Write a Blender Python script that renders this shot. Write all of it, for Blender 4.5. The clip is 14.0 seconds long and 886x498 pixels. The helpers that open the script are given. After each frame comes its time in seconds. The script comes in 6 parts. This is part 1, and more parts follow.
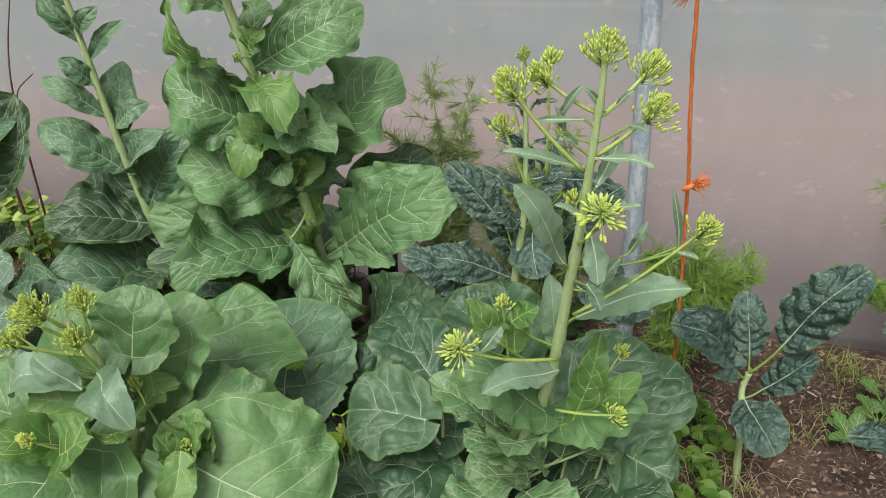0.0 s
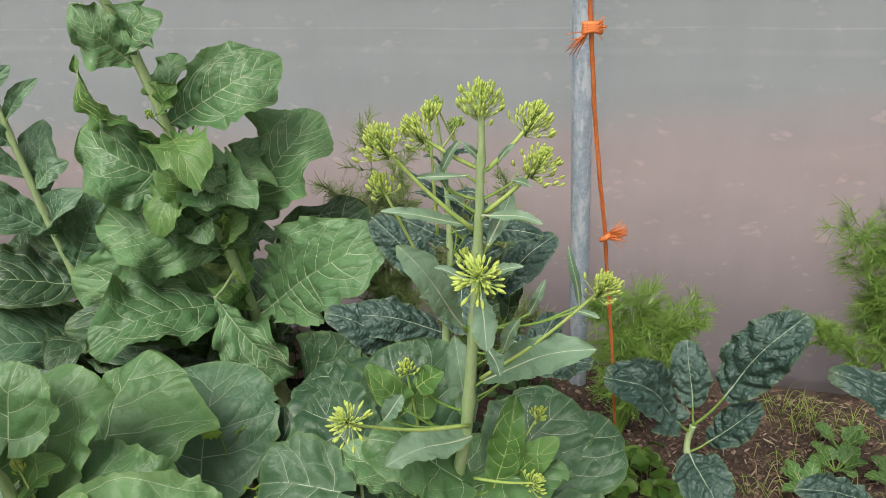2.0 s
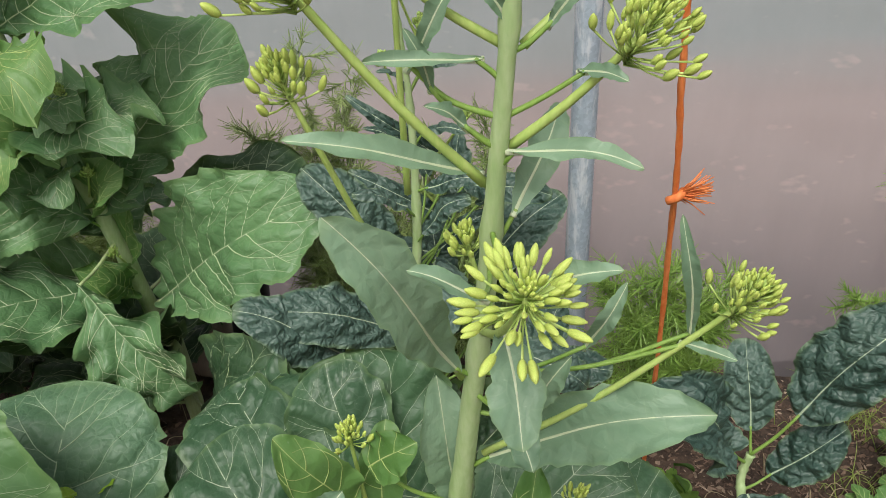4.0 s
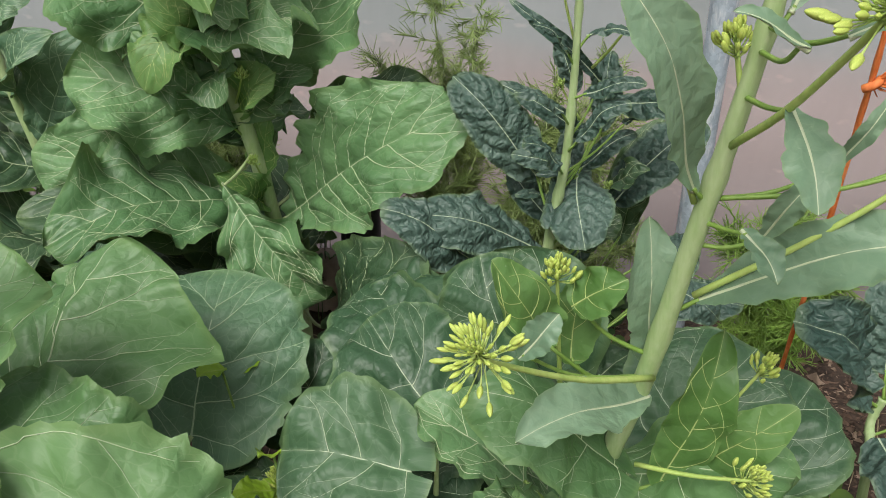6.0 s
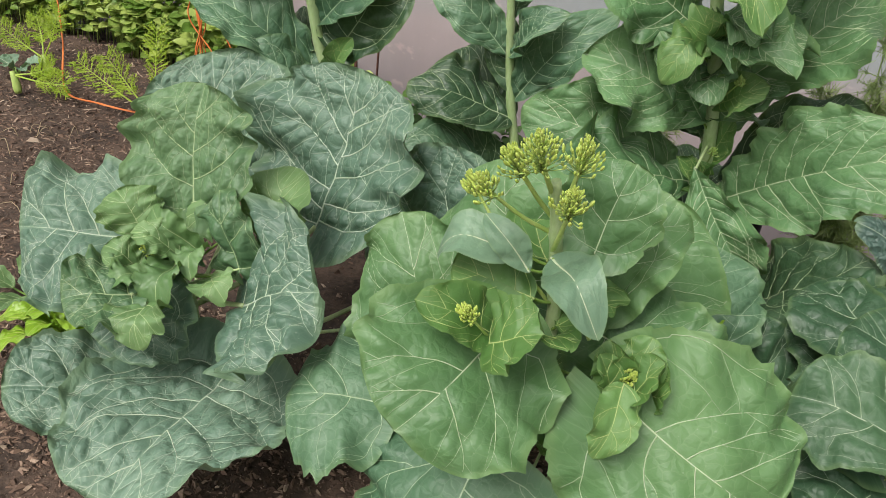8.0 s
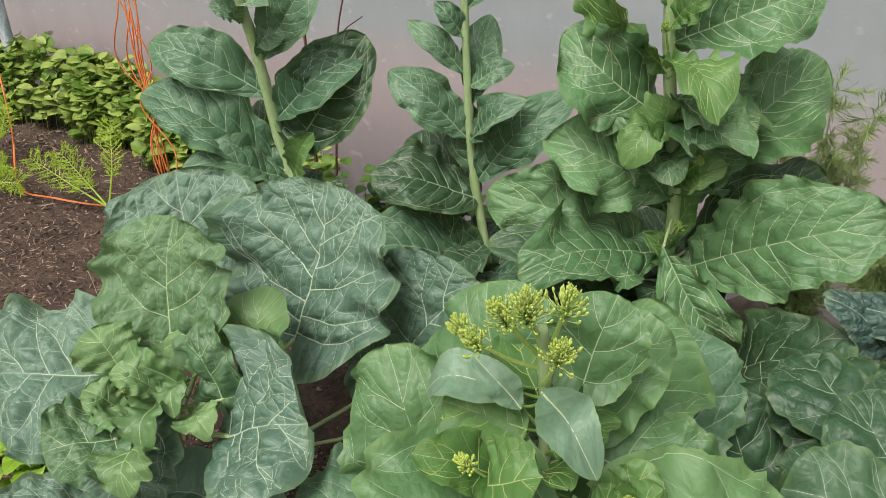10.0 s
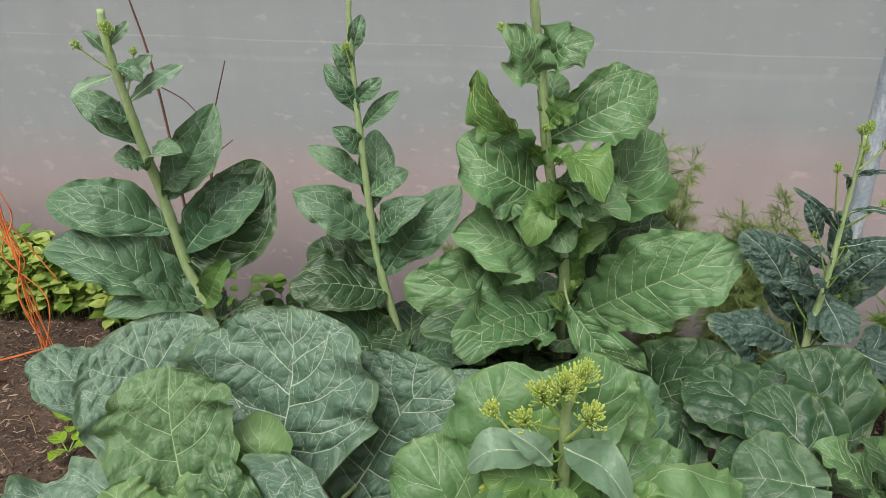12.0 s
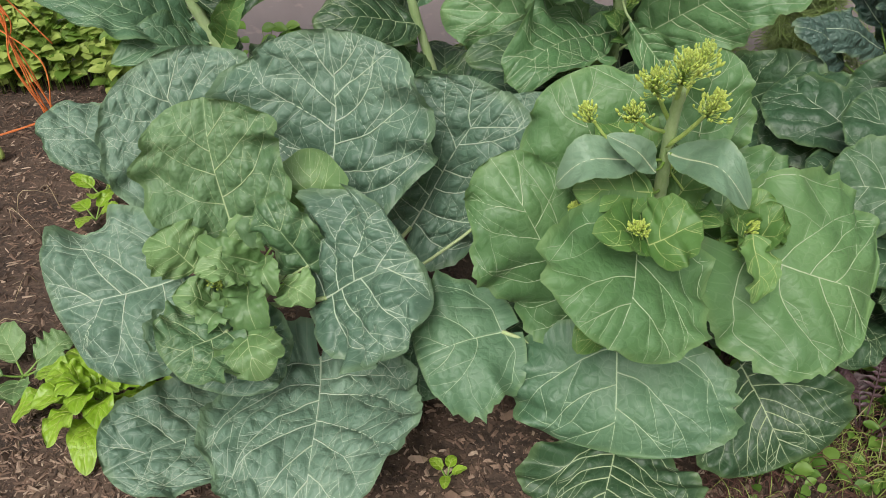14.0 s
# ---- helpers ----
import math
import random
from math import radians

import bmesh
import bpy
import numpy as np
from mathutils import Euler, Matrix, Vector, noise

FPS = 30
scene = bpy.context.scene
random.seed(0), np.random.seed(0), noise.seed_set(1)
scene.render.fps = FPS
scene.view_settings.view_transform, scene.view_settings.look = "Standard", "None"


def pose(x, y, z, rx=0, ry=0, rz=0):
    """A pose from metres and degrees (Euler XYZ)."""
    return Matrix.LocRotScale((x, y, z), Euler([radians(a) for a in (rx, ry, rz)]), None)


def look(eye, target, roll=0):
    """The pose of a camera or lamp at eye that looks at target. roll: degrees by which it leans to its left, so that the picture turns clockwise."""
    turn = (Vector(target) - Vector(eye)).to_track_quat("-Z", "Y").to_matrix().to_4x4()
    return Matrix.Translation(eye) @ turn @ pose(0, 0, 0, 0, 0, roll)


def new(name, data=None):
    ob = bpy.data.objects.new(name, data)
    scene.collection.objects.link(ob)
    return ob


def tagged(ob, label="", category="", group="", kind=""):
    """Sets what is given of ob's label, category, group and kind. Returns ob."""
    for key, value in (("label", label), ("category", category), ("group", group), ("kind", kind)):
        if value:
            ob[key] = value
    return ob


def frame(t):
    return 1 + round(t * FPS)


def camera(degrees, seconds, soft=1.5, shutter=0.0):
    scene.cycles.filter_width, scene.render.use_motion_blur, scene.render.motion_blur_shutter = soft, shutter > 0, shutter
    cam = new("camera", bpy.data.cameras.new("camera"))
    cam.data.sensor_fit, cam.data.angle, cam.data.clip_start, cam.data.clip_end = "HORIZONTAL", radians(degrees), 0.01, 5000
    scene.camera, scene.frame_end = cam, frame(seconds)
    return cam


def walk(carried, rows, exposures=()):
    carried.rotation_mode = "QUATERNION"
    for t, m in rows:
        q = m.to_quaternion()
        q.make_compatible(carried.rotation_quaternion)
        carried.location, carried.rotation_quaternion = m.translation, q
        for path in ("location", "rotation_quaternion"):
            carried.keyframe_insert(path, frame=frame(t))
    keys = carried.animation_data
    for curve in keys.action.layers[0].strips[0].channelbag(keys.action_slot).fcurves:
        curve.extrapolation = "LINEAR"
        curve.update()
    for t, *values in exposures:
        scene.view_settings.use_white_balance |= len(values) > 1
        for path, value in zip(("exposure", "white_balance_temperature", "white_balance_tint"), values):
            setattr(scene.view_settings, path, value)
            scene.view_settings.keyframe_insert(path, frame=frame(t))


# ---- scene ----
cam = camera(57.1, 14.0, soft=0.8)
PATH = [
    (0, (0.02, -0.01, 1.024), (-0.014, 1.805, 0.185), -0.9),
    (0.5, (0.08, 0.002, 1.044), (0.068, 1.848, 0.275), -1.4),
    (1, (0.101, 0.009, 1.036), (0.105, 1.86, 0.279), -1.4),
    (1.5, (0.108, 0.014, 1.036), (0.113, 1.869, 0.289), -1.5),
    (2, (0.119, 0.045, 1.021), (0.121, 1.901, 0.275), -2.1),
    (2.5, (0.127, 0.175, 0.968), (0.131, 2.027, 0.213), -2.2),
    (3, (0.117, 0.315, 0.921), (0.145, 2.155, 0.138), -1.8),
    (3.2, (0.108, 0.351, 0.903), (0.146, 2.184, 0.103), -1.4),
    (5.3, (0.109, 0.451, 0.847), (0.325, 2.245, -0.01), -2.2),
    (5.5, (0.092, 0.409, 0.822), (0.227, 2.229, 0.003), -2.0),
    (6, (0.005, 0.379, 0.786), (-0.011, 2.194, -0.053), 1.0),
    (6.5, (-0.101, 0.323, 0.756), (-0.264, 2.083, -0.18), 4.1),
    (7, (-0.195, 0.27, 0.722), (-0.46, 2.003, -0.239), 6.7),
    (7.5, (-0.265, 0.21, 0.748), (-0.634, 1.913, -0.235), 7.7),
    (8, (-0.317, 0.117, 0.847), (-0.79, 1.819, -0.091), 8.3),
    (8.2, (-0.326, 0.086, 0.879), (-0.828, 1.788, -0.042), 8.7),
    (10.3, (-0.377, 0.155, 0.943), (-0.708, 1.933, 0.091), 2.5),
    (10.5, (-0.427, 0.153, 0.933), (-0.62, 1.958, 0.094), 0.6),
    (11, (-0.601, 0.136, 0.924), (-0.727, 1.954, 0.099), -2.0),
    (11.5, (-0.616, 0.106, 0.96), (-0.65, 1.924, 0.127), 0.4),
    (12, (-0.573, -0.007, 1.049), (-0.493, 1.861, 0.339), 0.1),
    (12.5, (-0.579, -0.02, 1.044), (-0.474, 1.829, 0.288), -0.8),
    (13, (-0.615, 0.02, 0.991), (-0.531, 1.719, -0.062), -1.1),
    (13.5, (-0.634, 0.038, 0.976), (-0.561, 1.701, -0.132), -2.4),
    (14, (-0.66, 0.074, 0.923), (-0.599, 1.687, -0.259), -3.2),
]
walk(cam, [(t, look(eye, target, roll)) for t, eye, target, roll in PATH], exposures=[(0, 0.68), (2, 0.63), (6.5, 0.70), (7.5, 0.74), (8.2, 0.72), (11, 0.66), (12.5, 0.52), (14, 0.60)])

# ---- light: overcast sky through the tunnel's film ----
world = bpy.data.worlds.new("world")
scene.world = world
world.use_nodes = True
sky = world.node_tree.nodes.new("ShaderNodeTexSky")
sky.sky_type, sky.sun_disc = "NISHITA", False
sky.sun_elevation, sky.sun_rotation = radians(50), radians(198)
sky.air_density, sky.dust_density, sky.ozone_density = 1.0, 4.0, 1.0
background = world.node_tree.nodes["Background"]
background.inputs["Strength"].default_value = 0.072
cloud = world.node_tree.nodes.new("ShaderNodeHueSaturation")
cloud.inputs["Saturation"].default_value = 0.35
world.node_tree.links.new(sky.outputs["Color"], cloud.inputs["Color"])
world.node_tree.links.new(cloud.outputs["Color"], background.inputs["Color"])
sun_data = bpy.data.lights.new("sun", "SUN")
sun_data.energy, sun_data.angle, sun_data.color = 3.75, radians(28), (1.0, 0.96, 0.90)
sun = new("sun", sun_data)
sun.matrix_world = look((-0.6, -1.8, 2.26), (0, 0, 0))


# ---- materials ----
class Nodes:
    """Short ways to add and link shader nodes."""

    def __init__(self, name):
        self.mat = bpy.data.materials.new(name)
        self.mat.use_nodes = True
        self.tree = self.mat.node_tree
        self.shader = self.tree.nodes["Principled BSDF"]
        self.out = self.tree.nodes["Material Output"]

    def node(self, kind, props=None, **inputs):
        n = self.tree.nodes.new("ShaderNode" + kind)
        props = props or {}
        if "operation" in props:
            n.operation = props["operation"]
        if "data_type" in props:
            n.data_type = props["data_type"]
        if "interpolation_type" in props:
            n.interpolation_type = props["interpolation_type"]
        if "feature" in props:
            n.feature = props["feature"]
        if "voronoi_dimensions" in props:
            n.voronoi_dimensions = props["voronoi_dimensions"]
        if "uv_map" in props:
            n.uv_map = props["uv_map"]
        for key, value in inputs.items():
            self.put(n.inputs[int(key[1:]) if key[0] == "i" and key[1:].isdigit() else key.replace("_", " ")], value)
        return n

    def put(self, socket, value):
        if isinstance(value, bpy.types.NodeSocket):
            self.tree.links.new(value, socket)
        else:
            socket.default_value = value

    def maths(self, op, a, b=0.0, c=0.0):
        return self.node("Math", {"operation": op}, i0=a, i1=b, i2=c).outputs[0]

    def step(self, value, low, high):
        """Smooth step from 0 at low to 1 at high."""
        n = self.node("MapRange", {"interpolation_type": "SMOOTHSTEP"}, Value=value)
        self.put(n.inputs["From Min"], low)
        self.put(n.inputs["From Max"], high)
        return n.outputs[0]

    def mix(self, factor, a, b):
        n = self.node("Mix", {"data_type": "RGBA"}, i0=factor)
        self.put(n.inputs[6], a)
        self.put(n.inputs[7], b)
        return n.outputs[2]

    def noise(self, scale, detail=3.0, rough=0.55, vector=None):
        n = self.node("TexNoise", Scale=scale, Detail=detail, Roughness=rough)
        if vector is not None:
            self.put(n.inputs["Vector"], vector)
        return n.outputs[0]

    def coords(self):
        return self.node("TexCoord").outputs["Object"]

    def bump(self, height, strength, distance=0.002):
        n = self.node("Bump", Height=height, Strength=strength, Distance=distance)
        self.put(self.shader.inputs["Normal"], n.outputs[0])
        return n

    def set(self, **inputs):
        for key, value in inputs.items():
            self.put(self.shader.inputs[key.replace("_", " ")], value)
        return self


def rgb(r, g, b):
    return (r, g, b, 1.0)


def leaf_material(name, low, high, vein, rough=0.5, halo=0.5, net=0.35, through_light=0.28, cell=0.016, relief=0.5):
    """A waxy blade: mottled green, paler along the veins, with a fine net between them."""
    n = Nodes(name)
    flat = n.node("UVMap", {"uv_map": "leaf"}).outputs[0]
    far = n.node("SeparateXYZ", i0=n.node("UVMap", {"uv_map": "vein"}).outputs[0])
    own = n.node("ObjectInfo").outputs["Random"]
    spread = n.node("VectorMath", {"operation": "ADD"}, i0=flat, i1=n.node("CombineXYZ", i0=n.maths("MULTIPLY", own, 7.0), i1=n.maths("MULTIPLY", own, 3.0)).outputs[0]).outputs[0]
    shift = n.node("VectorMath", {"operation": "SCALE"}, i0=n.node("TexNoise", Vector=spread, Scale=70.0, Detail=2.0).outputs[1])
    shift.inputs["Scale"].default_value = 0.010
    warp = n.node("VectorMath", {"operation": "ADD"}, i0=spread, i1=shift.outputs[0])
    cells = n.node("TexVoronoi", {"feature": "DISTANCE_TO_EDGE", "voronoi_dimensions": "2D"}, Vector=warp.outputs[0], Scale=1.35 / cell)
    net_line = n.maths("SUBTRACT", 1.0, n.step(cells.outputs[0], 0.008, 0.06))
    fine = n.node("TexVoronoi", {"feature": "DISTANCE_TO_EDGE", "voronoi_dimensions": "2D"}, Vector=warp.outputs[0], Scale=3.4 / cell)
    fine_line = n.maths("SUBTRACT", 1.0, n.step(fine.outputs[0], 0.0, 0.10))
    tone = n.maths("ADD", n.maths("MULTIPLY", n.noise(7.0, 3.0, 0.5, spread), 0.9), n.maths("MULTIPLY", n.maths("SUBTRACT", own, 0.5), 0.22))
    colour = n.mix(n.step(tone, 0.25, 0.75), low, high)
    # wax rubbed and thicker in patches
    bloom = n.step(n.noise(26.0, 4.0, 0.65, spread), 0.45, 0.72)
    colour = n.mix(n.maths("MULTIPLY", bloom, 0.05), colour, rgb(0.36, 0.45, 0.36))
    near = n.maths("SUBTRACT", 1.0, n.step(far.outputs[0], 0.01, 0.15))
    colour = n.mix(n.maths("MULTIPLY", near, 0.12 * halo), colour, vein)
    patchy = n.step(n.noise(22.0, 2.0, 0.5, spread), 0.18, 0.50)
    veins = n.maths("MULTIPLY", n.maths("MULTIPLY", net_line, patchy), net * 0.3)
    veins = n.maths("MAXIMUM", veins, n.maths("MULTIPLY", fine_line, net * 0.07))
    colour = n.mix(veins, colour, vein)
    # the margin is thinner and yellower
    rim = n.step(n.maths("ADD", far.outputs[1], n.maths("MULTIPLY", n.maths("SUBTRACT", n.noise(40.0, 2.0, 0.5, spread), 0.5), 0.12)), 0.86, 1.0)
    colour = n.mix(n.maths("MULTIPLY", rim, 0.22), colour, rgb(0.24, 0.34, 0.12))
    speck = n.step(n.noise(240.0, 2.0, 0.5, spread), 0.70, 0.75)
    colour = n.mix(n.maths("MULTIPLY", speck, 0.16), colour, rgb(0.46, 0.52, 0.40))
    n.set(Base_Color=colour, Roughness=n.maths("MULTIPLY_ADD", tone, 0.2, rough - 0.10), Specular_IOR_Level=0.45)
    height = n.maths("MULTIPLY_ADD", n.step(cells.outputs[0], 0.0, 0.40), 0.40, n.maths("MULTIPLY", n.step(far.outputs[0], 0.0, 0.30), 0.7))
    height = n.maths("ADD", height, n.maths("MULTIPLY", n.step(fine.outputs[0], 0.0, 0.4), 0.07))
    height = n.maths("ADD", height, n.maths("MULTIPLY", n.noise(170.0, 2.0, 0.5, spread), 0.12))
    n.bump(height, relief, 0.0040)
    glow = n.node("BsdfTranslucent", Color=n.mix(0.45, colour, rgb(0.30, 0.42, 0.04)))
    both = n.node("MixShader", i0=0.65 * through_light, i1=n.shader.outputs[0], i2=glow.outputs[0])
    n.tree.links.new(both.outputs[0], n.out.inputs[0])
    # its ribs, and the thinner veins that are half way to the blade's green
    mean = [0.5 * (p + q) for p, q in zip(low, high)]
    stout, thin = [0.16 * p + 0.84 * q for p, q in zip(mean, vein)], [(0.70 - 0.55 * halo) * p + (0.30 + 0.55 * halo) * q for p, q in zip(mean, vein)]
    VEINS[n.mat.name] = (stem_material(name + "_rib", rgb(*[0.82 * c for c in stout[:3]]), rgb(*stout[:3])),
                         stem_material(name + "_vein", rgb(*[0.80 * c for c in thin[:3]]), rgb(*thin[:3])))
    return n.mat


VEINS = {}


def stem_material(name, low, high, rough=0.5):
    n = Nodes(name)
    at = n.coords()
    streak = n.node("Mapping", Vector=at)
    streak.inputs["Scale"].default_value = (260, 260, 9)
    tone = n.maths("ADD", n.maths("MULTIPLY", n.noise(1.0, 3.0, 0.6, streak.outputs[0]), 0.6), n.maths("MULTIPLY", n.noise(22.0, 3.0, 0.6, at), 0.5))
    n.set(Base_Color=n.mix(n.step(tone, 0.3, 0.8), low, high), Roughness=rough, Specular_IOR_Level=0.4)
    n.set(Subsurface_Weight=0.12, Subsurface_Radius=(0.004, 0.006, 0.002), Subsurface_Scale=0.5)
    n.bump(tone, 0.3, 0.001)
    return n.mat


def plain_material(name, low, high, scale=40.0, rough=0.7, bump=0.3, depth=0.002, metal=0.0):
    n = Nodes(name)
    at = n.coords()
    tone = n.noise(scale, 5.0, 0.62, at)
    big = n.noise(scale / 9, 3.0, 0.5, at)
    both = n.maths("MULTIPLY_ADD", big, 0.5, n.maths("MULTIPLY", tone, 0.5))
    n.set(Base_Color=n.mix(n.step(both, 0.32, 0.68), low, high), Roughness=rough, Metallic=metal)
    n.bump(tone, bump, depth)
    return n.mat


blue_leaf = leaf_material("blue_green_leaf", rgb(0.077, 0.148, 0.101), rgb(0.142, 0.233, 0.164), rgb(0.48, 0.57, 0.42), 0.52, 0.60, 0.45, 0.18, 0.021, 0.55)
broad_leaf = leaf_material("broad_green_leaf", rgb(0.073, 0.166, 0.060), rgb(0.117, 0.232, 0.084), rgb(0.45, 0.54, 0.34), 0.50, 0.34, 0.22, 0.20, 0.016, 0.28)
green_leaf = leaf_material("green_leaf", rgb(0.070, 0.166, 0.063), rgb(0.126, 0.252, 0.103), rgb(0.50, 0.58, 0.36), 0.48, 0.55, 0.30, 0.22, 0.017, 0.34)
# dark leaf; the shade of low and inner leaves is also in its colour
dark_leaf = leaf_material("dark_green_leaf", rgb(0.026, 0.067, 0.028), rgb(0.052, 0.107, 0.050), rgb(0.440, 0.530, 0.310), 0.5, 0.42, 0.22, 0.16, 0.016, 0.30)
grey_leaf = leaf_material("grey_green_leaf", rgb(0.124, 0.218, 0.136), rgb(0.212, 0.332, 0.216), rgb(0.54, 0.60, 0.40), 0.5, 0.4, 0.16, 0.18, 0.014, 0.22)
# shade on the low middle plant's leaves is put into this darker green
mid_leaf = leaf_material("shaded_green_leaf", rgb(0.032, 0.082, 0.038), rgb(0.062, 0.132, 0.062), rgb(0.48, 0.57, 0.39), 0.5, 0.42, 0.16, 0.14, 0.015, 0.28)
dull_leaf = leaf_material("dull_green_leaf", rgb(0.057, 0.132, 0.070), rgb(0.103, 0.200, 0.108), rgb(0.42, 0.54, 0.34), 0.5, 0.60, 0.30, 0.18, 0.016, 0.34)
young_leaf = leaf_material("young_green_leaf", rgb(0.067, 0.164, 0.037), rgb(0.121, 0.244, 0.069), rgb(0.429, 0.510, 0.191), 0.5, 0.4, 0.08, 0.26, 0.013, 0.18)
fresh_leaf = leaf_material("fresh_cabbage_leaf", rgb(0.068, 0.146, 0.065), rgb(0.121, 0.218, 0.098), rgb(0.42, 0.52, 0.28), 0.5, 0.5, 0.2, 0.22, 0.014, 0.45)
heart_leaf = leaf_material("heart_leaf", rgb(0.100, 0.196, 0.070), rgb(0.172, 0.294, 0.112), rgb(0.44, 0.54, 0.27), 0.5, 0.4, 0.1, 0.26, 0.013, 0.22)
crinkled_leaf = leaf_material("crinkled_leaf", rgb(0.029, 0.065, 0.052), rgb(0.073, 0.126, 0.101), rgb(0.48, 0.58, 0.40), 0.46, 0.20, 0.05, 0.10, 0.012, 0.7)
lettuce_leaf = leaf_material("lettuce_leaf", rgb(0.206, 0.365, 0.018), rgb(0.288, 0.455, 0.040), rgb(0.46, 0.54, 0.16), 0.36, 0.2, 0.03, 0.34, 0.013, 0.4)
stem_green = stem_material("pale_green_stem", rgb(0.27, 0.39, 0.16), rgb(0.42, 0.52, 0.28))
stalk_green = stem_material("green_stalk", rgb(0.13, 0.24, 0.04), rgb(0.23, 0.35, 0.08))
rib_pale = stem_material("pale_rib", rgb(0.28, 0.38, 0.16), rgb(0.44, 0.52, 0.28))
bud_green = stem_material("yellow_green_bud", rgb(0.34, 0.46, 0.08), rgb(0.56, 0.64, 0.17))
bud_dull = stem_material("green_bud", rgb(0.22, 0.36, 0.08), rgb(0.40, 0.52, 0.15))
head_stalk = stem_material("bud_stalk", rgb(0.30, 0.43, 0.10), rgb(0.46, 0.57, 0.18))
fennel_green = stem_material("fennel_green", rgb(0.10, 0.20, 0.03), rgb(0.22, 0.34, 0.07))
fennel_olive = stem_material("fennel_olive", rgb(0.12, 0.19, 0.05), rgb(0.26, 0.33, 0.12))
soil_dark = plain_material("dark_soil", rgb(0.028, 0.019, 0.014), rgb(0.118, 0.077, 0.055), 90.0, 0.95, 0.9, 0.006)
twine = stem_material("orange_twine", rgb(0.58, 0.13, 0.025), rgb(0.80, 0.27, 0.09), 0.6)
bark = plain_material("red_brown_twig", rgb(0.06, 0.025, 0.018), rgb(0.16, 0.07, 0.05), 120.0, 0.7)
black_plastic = plain_material("black_plastic", rgb(0.010, 0.011, 0.013), rgb(0.022, 0.024, 0.027), 60.0, 0.45, 0.1)
stone_pale = plain_material("pale_stone", rgb(0.30, 0.24, 0.19), rgb(0.52, 0.43, 0.36), 30.0, 0.9, 0.6)
straw = plain_material("dry_straw", rgb(0.26, 0.20, 0.11), rgb(0.48, 0.40, 0.26), 70.0, 0.85)
purple = stem_material("purple_leaf", rgb(0.050, 0.028, 0.036), rgb(0.120, 0.070, 0.070))


def chip_material():
    n = Nodes("wood_chip")
    r = n.node("NewGeometry").outputs["Random Per Island"]
    ramp = n.node("ValToRGB", Fac=r)
    ramp.color_ramp.elements[0].color, ramp.color_ramp.elements[1].color = rgb(0.042, 0.028, 0.020), rgb(0.58, 0.46, 0.35)
    for at, c in ((0.35, (0.130, 0.083, 0.058)), (0.75, (0.250, 0.163, 0.116)), (0.94, (0.43, 0.32, 0.235))):
        e = ramp.color_ramp.elements.new(at)
        e.color = rgb(*c)
    fleck = n.noise(160.0, 3.0, 0.6, n.coords())
    n.set(Base_Color=n.mix(n.maths("MULTIPLY", fleck, 0.6), ramp.outputs[0], rgb(0.045, 0.028, 0.020)), Roughness=0.95)
    n.bump(fleck, 0.5, 0.002)
    return n.mat


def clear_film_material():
    """Unseen roof and far-side film: bright and milky, made clearer to let light in."""
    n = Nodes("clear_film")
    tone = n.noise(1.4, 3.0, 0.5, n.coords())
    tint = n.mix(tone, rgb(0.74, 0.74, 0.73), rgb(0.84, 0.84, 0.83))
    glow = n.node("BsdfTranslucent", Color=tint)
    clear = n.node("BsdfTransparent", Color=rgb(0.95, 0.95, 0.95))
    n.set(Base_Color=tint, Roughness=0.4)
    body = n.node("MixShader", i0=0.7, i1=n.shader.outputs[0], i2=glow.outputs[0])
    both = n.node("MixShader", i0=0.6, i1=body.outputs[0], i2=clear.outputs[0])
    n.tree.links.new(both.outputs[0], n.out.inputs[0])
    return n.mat


